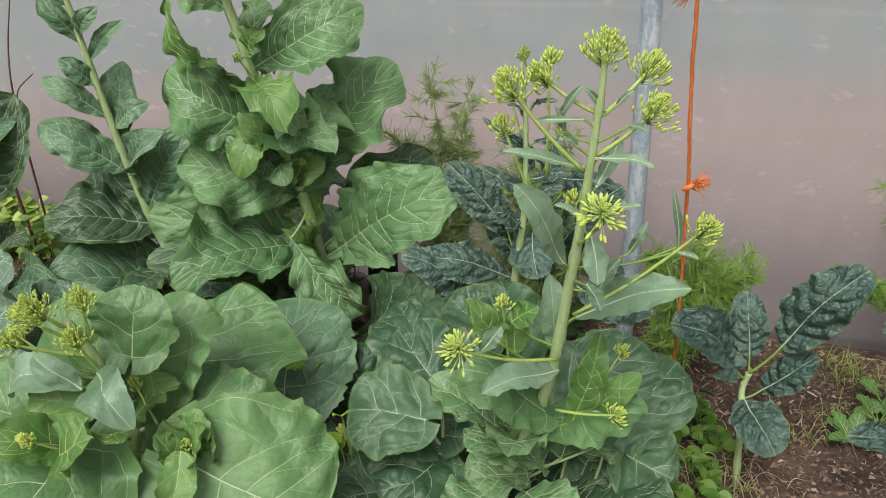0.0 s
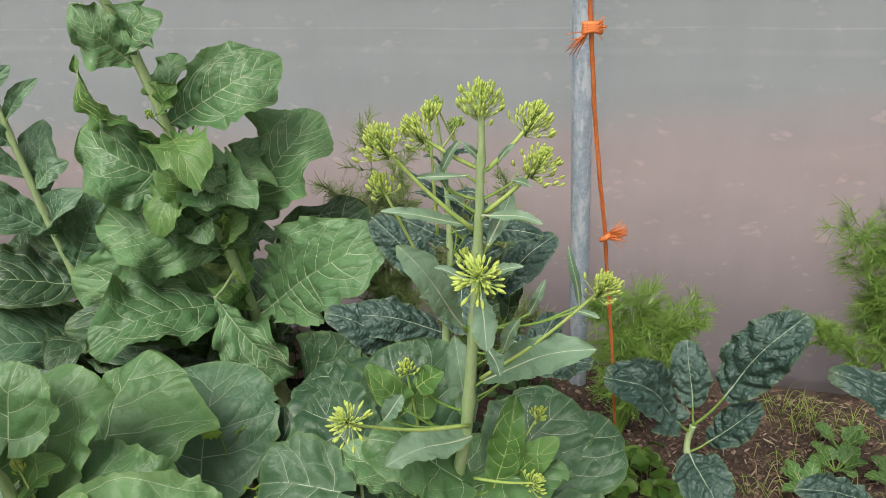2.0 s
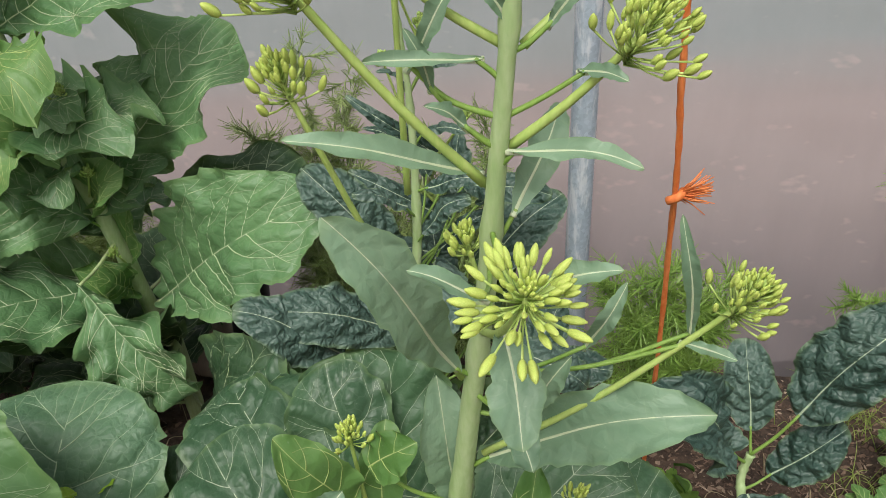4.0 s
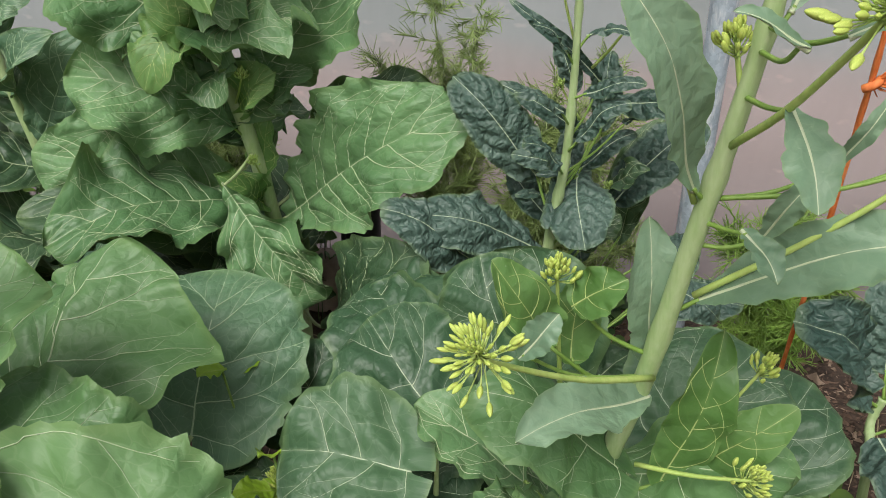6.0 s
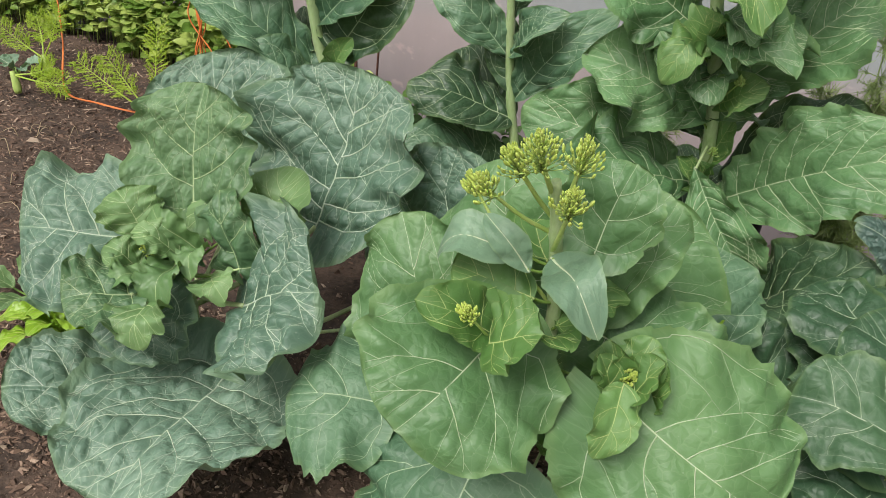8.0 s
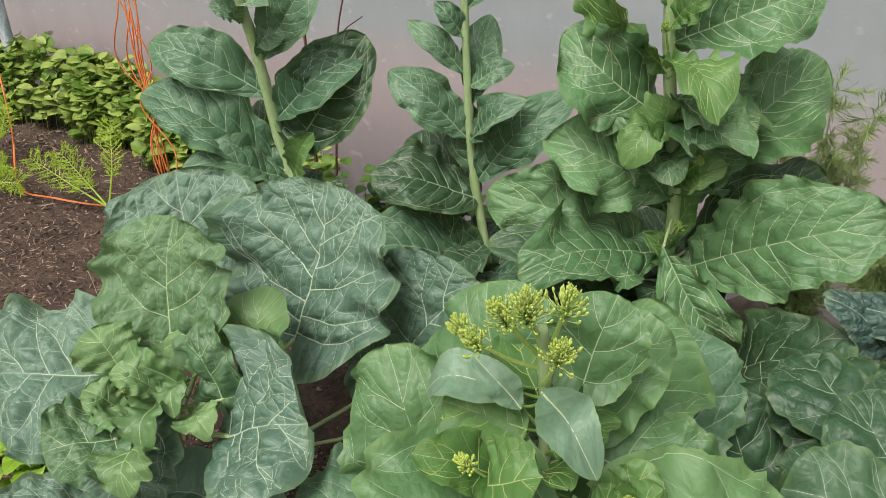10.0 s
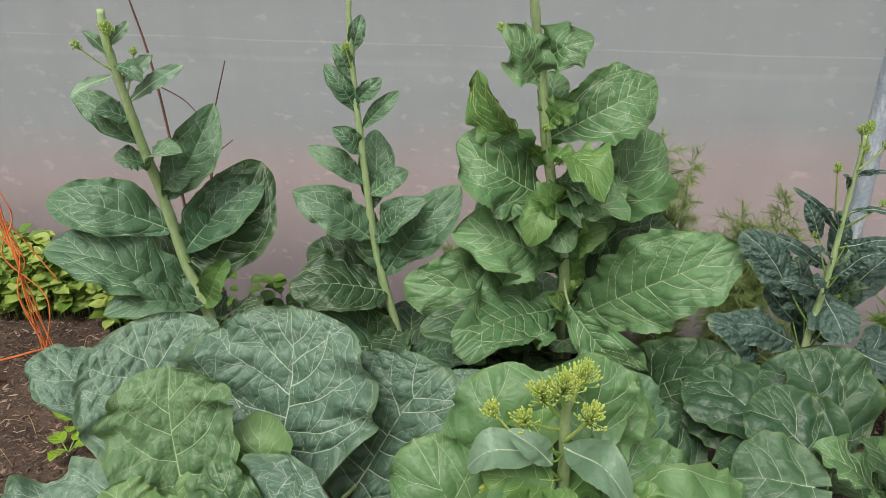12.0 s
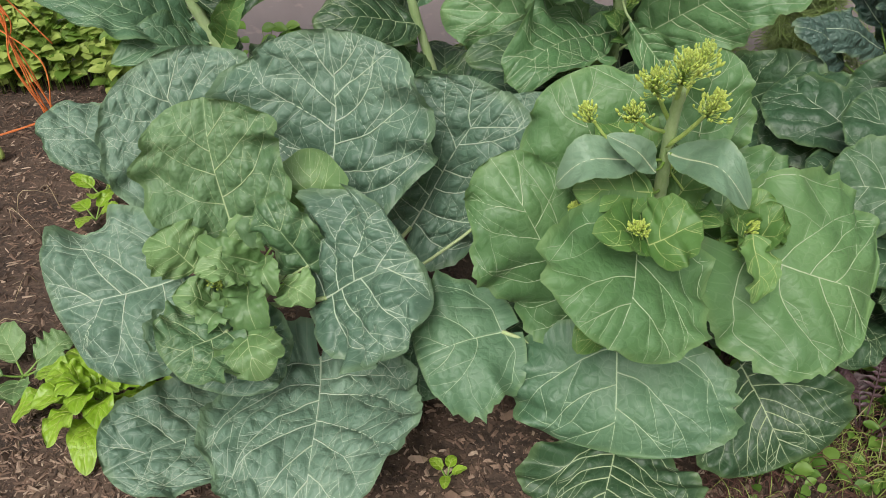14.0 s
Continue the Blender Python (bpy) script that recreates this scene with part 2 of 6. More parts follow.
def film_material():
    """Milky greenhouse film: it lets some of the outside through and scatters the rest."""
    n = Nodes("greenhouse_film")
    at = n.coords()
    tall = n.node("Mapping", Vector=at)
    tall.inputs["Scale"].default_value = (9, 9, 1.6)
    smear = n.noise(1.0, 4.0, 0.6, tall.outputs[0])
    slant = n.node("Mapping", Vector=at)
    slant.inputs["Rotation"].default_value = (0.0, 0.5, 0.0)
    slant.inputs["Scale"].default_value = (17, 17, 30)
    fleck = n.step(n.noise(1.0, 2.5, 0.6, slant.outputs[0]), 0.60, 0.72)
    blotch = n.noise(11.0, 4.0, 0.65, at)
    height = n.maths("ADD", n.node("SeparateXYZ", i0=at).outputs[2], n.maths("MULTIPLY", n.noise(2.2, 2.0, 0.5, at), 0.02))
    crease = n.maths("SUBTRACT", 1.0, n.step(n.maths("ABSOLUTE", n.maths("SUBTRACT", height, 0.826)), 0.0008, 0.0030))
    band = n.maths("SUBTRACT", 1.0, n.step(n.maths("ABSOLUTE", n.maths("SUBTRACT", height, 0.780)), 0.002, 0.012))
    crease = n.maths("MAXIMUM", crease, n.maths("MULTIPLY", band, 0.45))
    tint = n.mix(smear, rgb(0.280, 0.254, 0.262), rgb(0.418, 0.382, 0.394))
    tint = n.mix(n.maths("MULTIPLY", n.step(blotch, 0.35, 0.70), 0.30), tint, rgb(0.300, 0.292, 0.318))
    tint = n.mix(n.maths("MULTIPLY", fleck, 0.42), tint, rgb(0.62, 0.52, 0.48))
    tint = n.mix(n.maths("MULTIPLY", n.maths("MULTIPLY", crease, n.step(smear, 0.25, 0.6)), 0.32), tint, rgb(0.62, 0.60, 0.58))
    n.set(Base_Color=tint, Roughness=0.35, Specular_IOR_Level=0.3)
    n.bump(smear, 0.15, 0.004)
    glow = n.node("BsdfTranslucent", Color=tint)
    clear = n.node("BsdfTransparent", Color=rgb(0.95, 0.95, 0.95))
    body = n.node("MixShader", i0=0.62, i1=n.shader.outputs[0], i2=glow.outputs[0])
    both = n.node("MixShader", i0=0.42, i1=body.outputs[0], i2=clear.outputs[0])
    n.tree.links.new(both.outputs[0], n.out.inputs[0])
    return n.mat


def metal_material():
    n = Nodes("galvanised_steel")
    at = n.coords()
    spangle = n.node("TexVoronoi", Vector=at, Scale=170.0).outputs["Color"]
    tone = n.node("SeparateColor", i0=spangle).outputs[0]
    drip = n.node("Mapping", Vector=at)
    drip.inputs["Scale"].default_value = (70, 70, 12)
    stain = n.step(n.noise(1.0, 5.0, 0.65, drip.outputs[0]), 0.46, 0.62)
    colour = n.mix(tone, rgb(0.34, 0.41, 0.48), rgb(0.46, 0.54, 0.62))
    n.set(Base_Color=n.mix(n.maths("MULTIPLY", stain, 0.75), colour, rgb(0.70, 0.73, 0.76)), Metallic=0.3, Roughness=0.5)
    n.bump(stain, 0.2, 0.001)
    return n.mat


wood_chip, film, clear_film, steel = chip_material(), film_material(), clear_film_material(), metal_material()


# ---- building blocks ----
def link_mesh(name, verts, faces, mats, slots=None, smooth=True):
    me = bpy.data.meshes.new(name)
    me.from_pydata([tuple(v) for v in verts], [], faces)
    for m in mats if isinstance(mats, (list, tuple)) else [mats]:
        me.materials.append(m)
    if slots is not None:
        me.polygons.foreach_set("material_index", slots)
    me.polygons.foreach_set("use_smooth", [smooth] * len(me.polygons))
    me.update()
    return me


def under(ob, parent, at):
    """Hang ob, posed at the world matrix at, under its thing or part."""
    ob.parent = parent
    ob.matrix_basis = ORIGIN[parent.name].inverted() @ at
    ORIGIN[ob.name] = at
    return ob


ORIGIN = {}


def thing(name, place, label, category, group="", kind=""):
    ob = new(name)
    ob.empty_display_size = 0.05
    ob.location = place
    ORIGIN[ob.name] = Matrix.Translation(place)
    return tagged(ob, label, category, group, kind)


def curve_points(points, count):
    """Catmull-Rom through the points."""
    p = [Vector(q) for q in points]
    p = [2 * p[0] - p[1]] + p + [2 * p[-1] - p[-2]]
    made = []
    for k in range(count):
        s = k / (count - 1) * (len(p) - 3)
        i = min(int(s), len(p) - 4)
        f = s - i
        a, b, c, d = p[i:i + 4]
        made.append(0.5 * ((2 * b) + (c - a) * f + (2 * a - 5 * b + 4 * c - d) * f * f + (3 * b - a - 3 * c + d) * f ** 3))
    return made


def tube(points, radii, sides=8, wob=0.0):
    """Vertices and faces of a closed tube along the points."""
    verts, faces = [], []
    n = len(points)
    up = Vector((0.31, 0.87, 0.38))
    for i, p in enumerate(points):
        d = (points[min(i + 1, n - 1)] - points[max(i - 1, 0)]).normalized()
        a = d.cross(up).normalized()
        b = d.cross(a)
        for k in range(sides):
            w = 2 * math.pi * k / sides
            r = radii[i] * (1 + wob * math.sin(3 * w + i * 0.4))
            verts.append(p + a * (r * math.cos(w)) + b * (r * math.sin(w)))
    for i in range(n - 1):
        for k in range(sides):
            j = (k + 1) % sides
            faces.append((i * sides + k, i * sides + j, (i + 1) * sides + j, (i + 1) * sides + k))
    faces.append(tuple(reversed(range(sides))))
    faces.append(tuple(range((n - 1) * sides, n * sides)))
    return verts, faces


class Bag:
    """Collects pieces of geometry into one mesh."""

    def __init__(self):
        self.v, self.f, self.s = [], [], []

    def add(self, verts, faces, slot=0):
        o = len(self.v)
        self.v.extend(verts)
        self.f.extend(tuple(i + o for i in f) for f in faces)
        self.s.extend([slot] * len(faces))

    def mesh(self, name, mats, smooth=True):
        return link_mesh(name, self.v, self.f, mats, self.s, smooth)


def part(name, mesh, parent, at=None, label=""):
    ob = new(name, mesh)
    under(ob, parent, at or Matrix.Identity(4))
    return tagged(ob, label)


# Leaf kinds: outline exponents, material, margin and surface.
def kind_of(mat, a, b, teeth, ruffle, quilt, cup, arch, spacing, fine=1.0, lobes=0.06, heart=0.0, blister=0.022, nod=0.0, frill=0.0, roll=0.0, net=2, pairs=7.0, dome=0.5, rib=0.8, fold=0.0):
    return dict(net=net, pairs=pairs, dome=dome, rib=rib, fold=fold, mat=mat, a=a, b=b, teeth=teeth, ruffle=ruffle, quilt=quilt, cup=cup, arch=arch, spacing=spacing, fine=fine, lobes=lobes,
                heart=heart, blister=blister, nod=nod, frill=frill, roll=roll)


R = kind_of(broad_leaf, 0.95, 0.42, 0.046, 0.085, 0.0018, -0.08, 0.10, 0.038, lobes=0.085, heart=0.18, blister=0.030, roll=0.4, frill=0.018, rib=0.6, net=1)
C = kind_of(blue_leaf, 1.02, 0.40, 0.016, 0.105, 0.0060, 0.04, 0.08, 0.034, lobes=0.070, heart=0.18, blister=0.022, roll=0.45, frill=0.016)
G = dict(C, mat=fresh_leaf, ruffle=0.15, frill=0.05, quilt=0.0058, lobes=0.09)
# C in the darker green that carries the shade
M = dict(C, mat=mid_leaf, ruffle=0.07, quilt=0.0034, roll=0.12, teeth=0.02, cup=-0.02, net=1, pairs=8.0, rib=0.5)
O = kind_of(green_leaf, 1.40, 0.60, 0.034, 0.300, 0.0036, 0.10, 0.07, 0.014, lobes=0.120, blister=0.022, nod=0.24, frill=0.035, roll=0.55, pairs=11.0, rib=0.75, net=1)
YOUNG_BACKLIT_O = dict(O, mat=young_leaf, ruffle=0.20, frill=0.05)
P = kind_of(dull_leaf, 1.35, 0.58, 0.014, 0.110, 0.0030, 0.18, 0.08, 0.012, lobes=0.035, blister=0.018, nod=0.26, roll=0.30, pairs=9.0, net=1)
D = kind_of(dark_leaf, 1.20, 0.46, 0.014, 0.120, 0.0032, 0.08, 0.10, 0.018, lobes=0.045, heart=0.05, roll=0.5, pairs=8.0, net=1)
Q = dict(R, mat=dull_leaf)
V = dict(R, mat=broad_leaf, teeth=0.012, quilt=0.0030, lobes=0.035, cup=0.10)
S = kind_of(grey_leaf, 1.30, 0.52, 0.085, 0.130, 0.0008, 0.14, 0.08, 0.016, lobes=0.12, blister=0.012, net=-1, rib=1.5, frill=0.03)
Y = kind_of(young_leaf, 0.92, 0.46, 0.030, 0.120, 0.0010, 0.14, 0.08, 0.020, lobes=0.06, blister=0.014, frill=0.035)
I = kind_of(heart_leaf, 1.10, 0.46, 0.030, 0.120, 0.0022, 0.10, 0.16, 0.016, lobes=0.10, heart=0.04, blister=0.016, frill=0.070, roll=0.3, nod=0.25, net=1)
T = kind_of(grey_leaf, 1.20, 0.55, 0.030, 0.060, 0.0010, 0.10, 0.12, 0.020, lobes=0.04, blister=0.014, nod=0.30, net=-1, rib=1.3)
K = kind_of(crinkled_leaf, 1.05, 0.42, 0.034, 0.075, 0.0028, -0.16, 0.09, 0.010, fine=1.35, lobes=0.06, blister=0.0088, nod=0.10, net=-1, dome=1.3, rib=1.2)
W = dict(K, ruffle=0.110, lobes=0.060, blister=0.014, quilt=0.0042, cup=-0.08, b=0.40)


def wavy(rng, s, low, high, terms=5):
    """A smooth random curve over s, about -1 to 1."""
    total = 0 * s
    for _ in range(terms):
        total = total + rng.uniform(0.4, 1.0) * np.sin(s * rng.uniform(low, high) + rng.uniform(0, 6.28))
    return total / (0.5 * terms)


def vein_tree(rng, ys, width, half_l, half_r, k):
    """Side veins of a blade laid flat: lines of (x, y), each with its level. They leave the midrib, fork, and meet in a net."""
    length = float(ys[-1])
    ds = float(np.clip(length / 34, 0.0022, 0.0050))
    taken = [np.stack([0 * ys, ys], -1)]
    made = []

    def march(x, y, a, side, bend, wob, most, stop):
        line = [(x, y)]
        around = np.concatenate(taken) if stop else None
        for step in range(most):
            a += rng.normal(0, wob) - bend * ds
            x, y = x + side * math.sin(a) * ds, y + math.cos(a) * ds
            room = np.interp(y, ys, half_l if side < 0 else half_r)
            if y > 0.985 * length or y < 0.004 * length or abs(x) > 0.95 * room or x * side < 0.0004:
                break
            line.append((x, y))
            if stop and step > 1 and np.min((around[:, 0] - x) ** 2 + (around[:, 1] - y) ** 2) < (0.8 * ds) ** 2:
                break
        return np.array(line)

    count = int(np.clip(round(0.9 * length / max(k["spacing"], length / k["pairs"])), 3, 10))
    for side in (-1, 1):
        for i in range(count):
            f = (i + rng.uniform(-0.18, 0.18) + (0.25 if side > 0 else 0)) / count
            y = length * (0.015 + 0.86 * max(f, 0.0) ** 1.08)
            a = radians(86 - 46 * f + rng.uniform(-7, 7)) + 0.5 * k["heart"] * (1 - f)
            line = march(0.0, y, a, side, 0.55 * a / max(0.5 * width, 0.01), 0.055, 60, False)
            if len(line) > 3:
                made.append((1, side, line))
                taken.append(line)
    if k["net"] > 0 and width > 0.045:
        for level, spots, turn in ((2, (0.30, 0.50, 0.68, 0.84), 0.62), (3, None, 1.15)):
            if level == 3 and (k["net"] < 2 or width < 0.09):
                break
            for parent_level, side, line in list(made):
                if level == 2:
                    at = [int(f * len(line) + rng.uniform(-0.6, 0.6)) for f in spots]
                else:
                    at = range(2, len(line) - 1, 3 if parent_level == 1 else 4)
                for j, i in enumerate(at):
                    if not 0 < i < len(line) - 1:
                        continue
                    d = line[i + 1] - line[i]
                    a = math.atan2(d[0] * side, d[1])
                    sign = (1 if j % 2 else -1) * (1 if level == 3 or rng.random() < 0.85 else -1)
                    new_line = march(line[i][0], line[i][1], a + sign * turn * rng.uniform(0.75, 1.2), side, 0.0, 0.10, 30 if level == 2 else 12, True)
                    if len(new_line) > 2:
                        made.append((level, side, new_line))
                        taken.append(new_line)
    return made


def leaf_data(name, length, width, k, seed):
    """A blade in its own frame, y along the midrib, z off the upper face; its midrib and its side veins."""
    rng = np.random.default_rng(seed)
    nu = int(np.clip(length / 0.0036, 40, 66) * k["fine"])
    nv = 2 * int(np.clip(width / 0.0092, 7, 26) * k["fine"])
    rows = np.linspace(0, 1, nu + 1)
    u = (rows - 0.10 * np.sin(2 * np.pi * rows))[:, None]
    v = np.linspace(-1, 1, nv + 1)[None, :]
    left = (v < 0) * 1.0
    prof = np.sin(np.pi * np.clip(u, 0.0003, 0.9997) ** k["a"]) ** k["b"]
    edge_l, edge_r = wavy(rng, u, 5, 18), wavy(rng, u, 5, 18)
    jag_l, jag_r = wavy(rng, u, 22, 48), wavy(rng, u, 22, 48)
    lob = 1 + k["lobes"] * (left * (edge_l + 0.55 * jag_l) + (1 - left) * (edge_r + 0.55 * jag_r))
    n_teeth = max(length / 0.0125, 7)
    tooth = u * n_teeth + 0.8 * wavy(rng, u, 5, 25, 3)
    saw = ((tooth + 0.4 * left) % 1.0) ** 1.5 - 0.4
    lob = lob + k["teeth"] * 2.4 * saw * (0.6 + 0.5 * wavy(rng, u, 8, 30, 3))
    half = width / 2 * prof * lob
    x = v * half
    flat_x, flat_y = x.copy(), u * length + 0 * v
    av = np.abs(v)
    y = u * length + 0 * v
    # heart-shaped shoulders: the margin near the base falls back past the stalk's end
    y = y - k["heart"] * length * (1 - u) ** 3 * av ** 2
    tree = vein_tree(rng, u[:, 0] * length, width, half[:, 0], half[:, -1], k)
    # how far each spot is from the nearest vein: the blade swells between them
    marks = np.concatenate([np.stack([0 * u[:, 0], u[:, 0] * length], -1)] + [line for level, _, line in tree if level < 3 or k["net"] > 1])
    gap = np.full(x.size, 9.0)
    for start in range(0, len(marks), 64):
        m = marks[start:start + 64]
        gap = np.minimum(gap, ((flat_x.reshape(-1, 1) - m[None, :, 0]) ** 2 + (flat_y.reshape(-1, 1) - m[None, :, 1]) ** 2).min(1))
    gap = np.sqrt(gap).reshape(x.shape)
    marks = np.concatenate([np.stack([0 * u[:, 0], u[:, 0] * length], -1)] + [line for level, _, line in tree if level == 1])
    pleat = np.sqrt(np.minimum.reduce([((flat_x - a) ** 2 + (flat_y - b) ** 2) for a, b in marks[::2]]))
    swell = 0.8 * (1 - np.exp(-(gap / 0.0060) ** 2)) + 0.7 * (1 - np.exp(-(pleat / 0.013) ** 2))
    # blisters
    size = k["blister"]
    cells = rng.uniform((-0.7, -0.2), (0.7, 1.15), (int(np.clip(1.2 * length * width / size ** 2, 8, 260)), 2)) * (width, length)
    dist = np.full(x.shape, 9.0)
    for cx, cy in cells:
        dist = np.minimum(dist, (x - cx) ** 2 + (y - cy) ** 2)
    dome = np.clip(1 - dist / (0.62 * size) ** 2, 0, 1)
    z = k["quilt"] * (1.5 * swell + k["dome"] * dome) * np.clip(av * 4, 0, 1) * np.clip((1 - u) * 8, 0, 1)
    z = z + k["cup"] * width * (av ** 1.4) * prof
    wave_l = 0.8 * wavy(rng, u, 5, 11, 3) + 0.75 * wavy(rng, u, 16, 34, 4) * av ** 0.8
    wave_r = 0.8 * wavy(rng, u, 5, 11, 3) + 0.75 * wavy(rng, u, 16, 34, 4) * av ** 0.8
    z = z + k["ruffle"] * width * (left * wave_l + (1 - left) * wave_r) * av ** 1.8 * (0.3 + 0.7 * prof)
    crimp_l, crimp_r = wavy(rng, u * length, 130, 260, 4), wavy(rng, u * length, 130, 260, 4)
    z = z + k["frill"] * width * (left * crimp_l + (1 - left) * crimp_r) * av ** 4
    z = z + k["arch"] * length * (np.sin(np.pi * u ** 1.2) - 0.25 * np.sin(2 * np.pi * u))
    z = z - k["nod"] * length * np.clip(u - 0.55, 0, 1) ** 2 * 3
    z = z + 0.03 * width * wavy(rng, u, 2, 6, 3) * v + rng.uniform(-0.30, 0.30) * x * (u - 0.25) + rng.uniform(-0.05, 0.05) * width * av ** 2
    # gentle dents all over
    for _ in range(7):
        turn, wave = rng.uniform(0, 6.28), rng.uniform(0.022, 0.060)
        z = z + 0.013 * wave * np.sin((flat_x * math.cos(turn) + flat_y * math.sin(turn)) * 6.28 / wave + rng.uniform(0, 6.28)) * np.clip(width / 0.1, 0.2, 1.0)
    # here and there the margin rolls over
    over = k["roll"] * np.clip(left * wavy(rng, u, 6, 15, 3) + (1 - left) * wavy(rng, u, 6, 15, 3) - 0.1, 0, 1)
    rim = np.clip((av - 0.45) / 0.55, 0, 1)
    z = z - 0.42 * width * prof * over * rim ** 1.6
    x = x * (1 - 0.40 * over * rim ** 2)
    x = x * (1 - 0.25 * abs(k["cup"])) + 0.05 * length * (np.sin(3 * u + rng.uniform(0, 6)) - np.sin(rng.uniform(0, 6))) * u
    # folded along the midrib: both halves lift towards each other
    if k["fold"]:
        lean = k["fold"] * (0.5 + 0.5 * prof)
        middle_x = x[:, nv // 2:nv // 2 + 1]
        z, x = z + np.abs(x - middle_x) * np.sin(lean), middle_x + (x - middle_x) * np.cos(lean)
    grid = np.stack([x, y, z], -1)
    verts = grid.reshape(-1, 3)
    cols = nv + 1
    i, j = np.meshgrid(np.arange(nu), np.arange(nv), indexing="ij")
    q = (i * cols + j).ravel()
    quads = np.stack([q, q + 1, q + cols + 1, q + cols], -1)
    me = link_mesh(name, verts.tolist(), quads.tolist(), [k["mat"]])
    loops = np.zeros(len(me.loops), np.int32)
    me.loops.foreach_get("vertex_index", loops)
    flat = np.stack([flat_x.ravel(), flat_y.ravel()], -1).astype(np.float32)
    vein = np.stack([(gap / 0.02).ravel(), np.maximum(av + 0 * u, 2 * u - 1 + 0 * v).ravel()], -1).astype(np.float32)
    for layer, values in (("leaf", flat), ("vein", vein)):
        me.uv_layers.new(name=layer).data.foreach_set("uv", values[loops].ravel())
    # midrib
    mid = nv // 2
    rib = [Vector(grid[r, mid]) for r in range(0, nu + 1, 2)]
    r0 = (0.0010 + 0.0080 * width) * k["rib"]
    radii = [r0 * max(1 - s / len(rib), 0.02) ** 1.4 + 0.00015 for s in range(len(rib))]
    rv, rf = tube([p - Vector((0, 0, 0.62 * r)) for p, r in zip(rib, radii)], radii, 6)
    rib_mesh = link_mesh("midrib", rv, rf, VEINS[k["mat"].name][0])
    # side veins: low ridges on the blade, the stout ones also on its back
    du, dv = np.gradient(grid, axis=0), np.gradient(grid, axis=1)
    normal = np.cross(dv, du)
    normal /= np.maximum(np.linalg.norm(normal, axis=-1, keepdims=True), 1e-9)
    rv, rf, slots = [], [], []
    for level, side, line in tree:
        if k["net"] < 0:
            continue
        fu = np.interp(line[:, 1] / length, u[:, 0], np.arange(nu + 1))
        room = np.interp(line[:, 1] / length, u[:, 0], half[:, 0] if side < 0 else half[:, -1])
        fv = (np.clip(line[:, 0] / np.maximum(room, 1e-5), -1, 1) + 1) / 2 * nv
        iu, iv = np.minimum(fu.astype(int), nu - 1), np.minimum(fv.astype(int), nv - 1)
        a, b = (fu - iu)[:, None], (fv - iv)[:, None]
        at = (1 - a) * ((1 - b) * grid[iu, iv] + b * grid[iu, iv + 1]) + a * ((1 - b) * grid[iu + 1, iv] + b * grid[iu + 1, iv + 1])
        up = normal[iu, iv]
        way = np.gradient(at, axis=0)
        across = np.cross(way, up)
        across /= np.maximum(np.linalg.norm(across, axis=-1, keepdims=True), 1e-9)
        t = np.linspace(0, 1, len(at))[:, None]
        w = (0.00022 + 0.0042 * width) * k["rib"] * {1: 1 - 0.74 * t, 2: 0.52 - 0.24 * t, 3: 0.30 - 0.08 * t}[level]
        ridge = [at - across * w + up * 0.0001, at + up * (0.45 * w + 0.0004), at + across * w + up * 0.0001]
        faces = [(0, 1), (1, 2)]
        if level == 1:
            ridge.append(at - up * (0.6 * w + 0.0004))
            faces += [(2, 3), (3, 0)]
        base, n, m = len(rv), len(at), len(ridge)
        rv.extend(np.stack(ridge, 1).reshape(-1, 3).tolist())
        rf.extend((base + r * m + c, base + r * m + d, base + (r + 1) * m + d, base + (r + 1) * m + c) for r in range(n - 1) for c, d in faces)
        slots.extend([0 if level == 1 else 1] * ((n - 1) * len(faces)))
    veins_mesh = link_mesh("vein_net", rv, rf, VEINS[k["mat"].name], slots) if rf else None
    return me, rib_mesh, veins_mesh


COUNT = [0]


def frame_of(base, tip, face):
    b, t, n = Vector(base), Vector(tip), Vector(face)
    y = (t - b).normalized()
    x = y.cross(n).normalized()
    z = x.cross(y)
    m = Matrix((x, y, z)).transposed().to_4x4()
    m.translation = b
    return m


def stem_of(plant, r0, r1, *points):
    """The main stem through the points; keeps its line for the leaves."""
    line = curve_points(points, 8 * len(points))
    n = len(line)
    radii = [r0 + (r1 - r0) * i / (n - 1) + (0.0012 if i % 7 == 3 else 0) for i in range(n)]
    v, f = tube(line, radii, 12, 0.05)
    part("stem", link_mesh("stem", v, f, stem_green), plant)
    return dict(plant=plant, line=line, radii=radii)


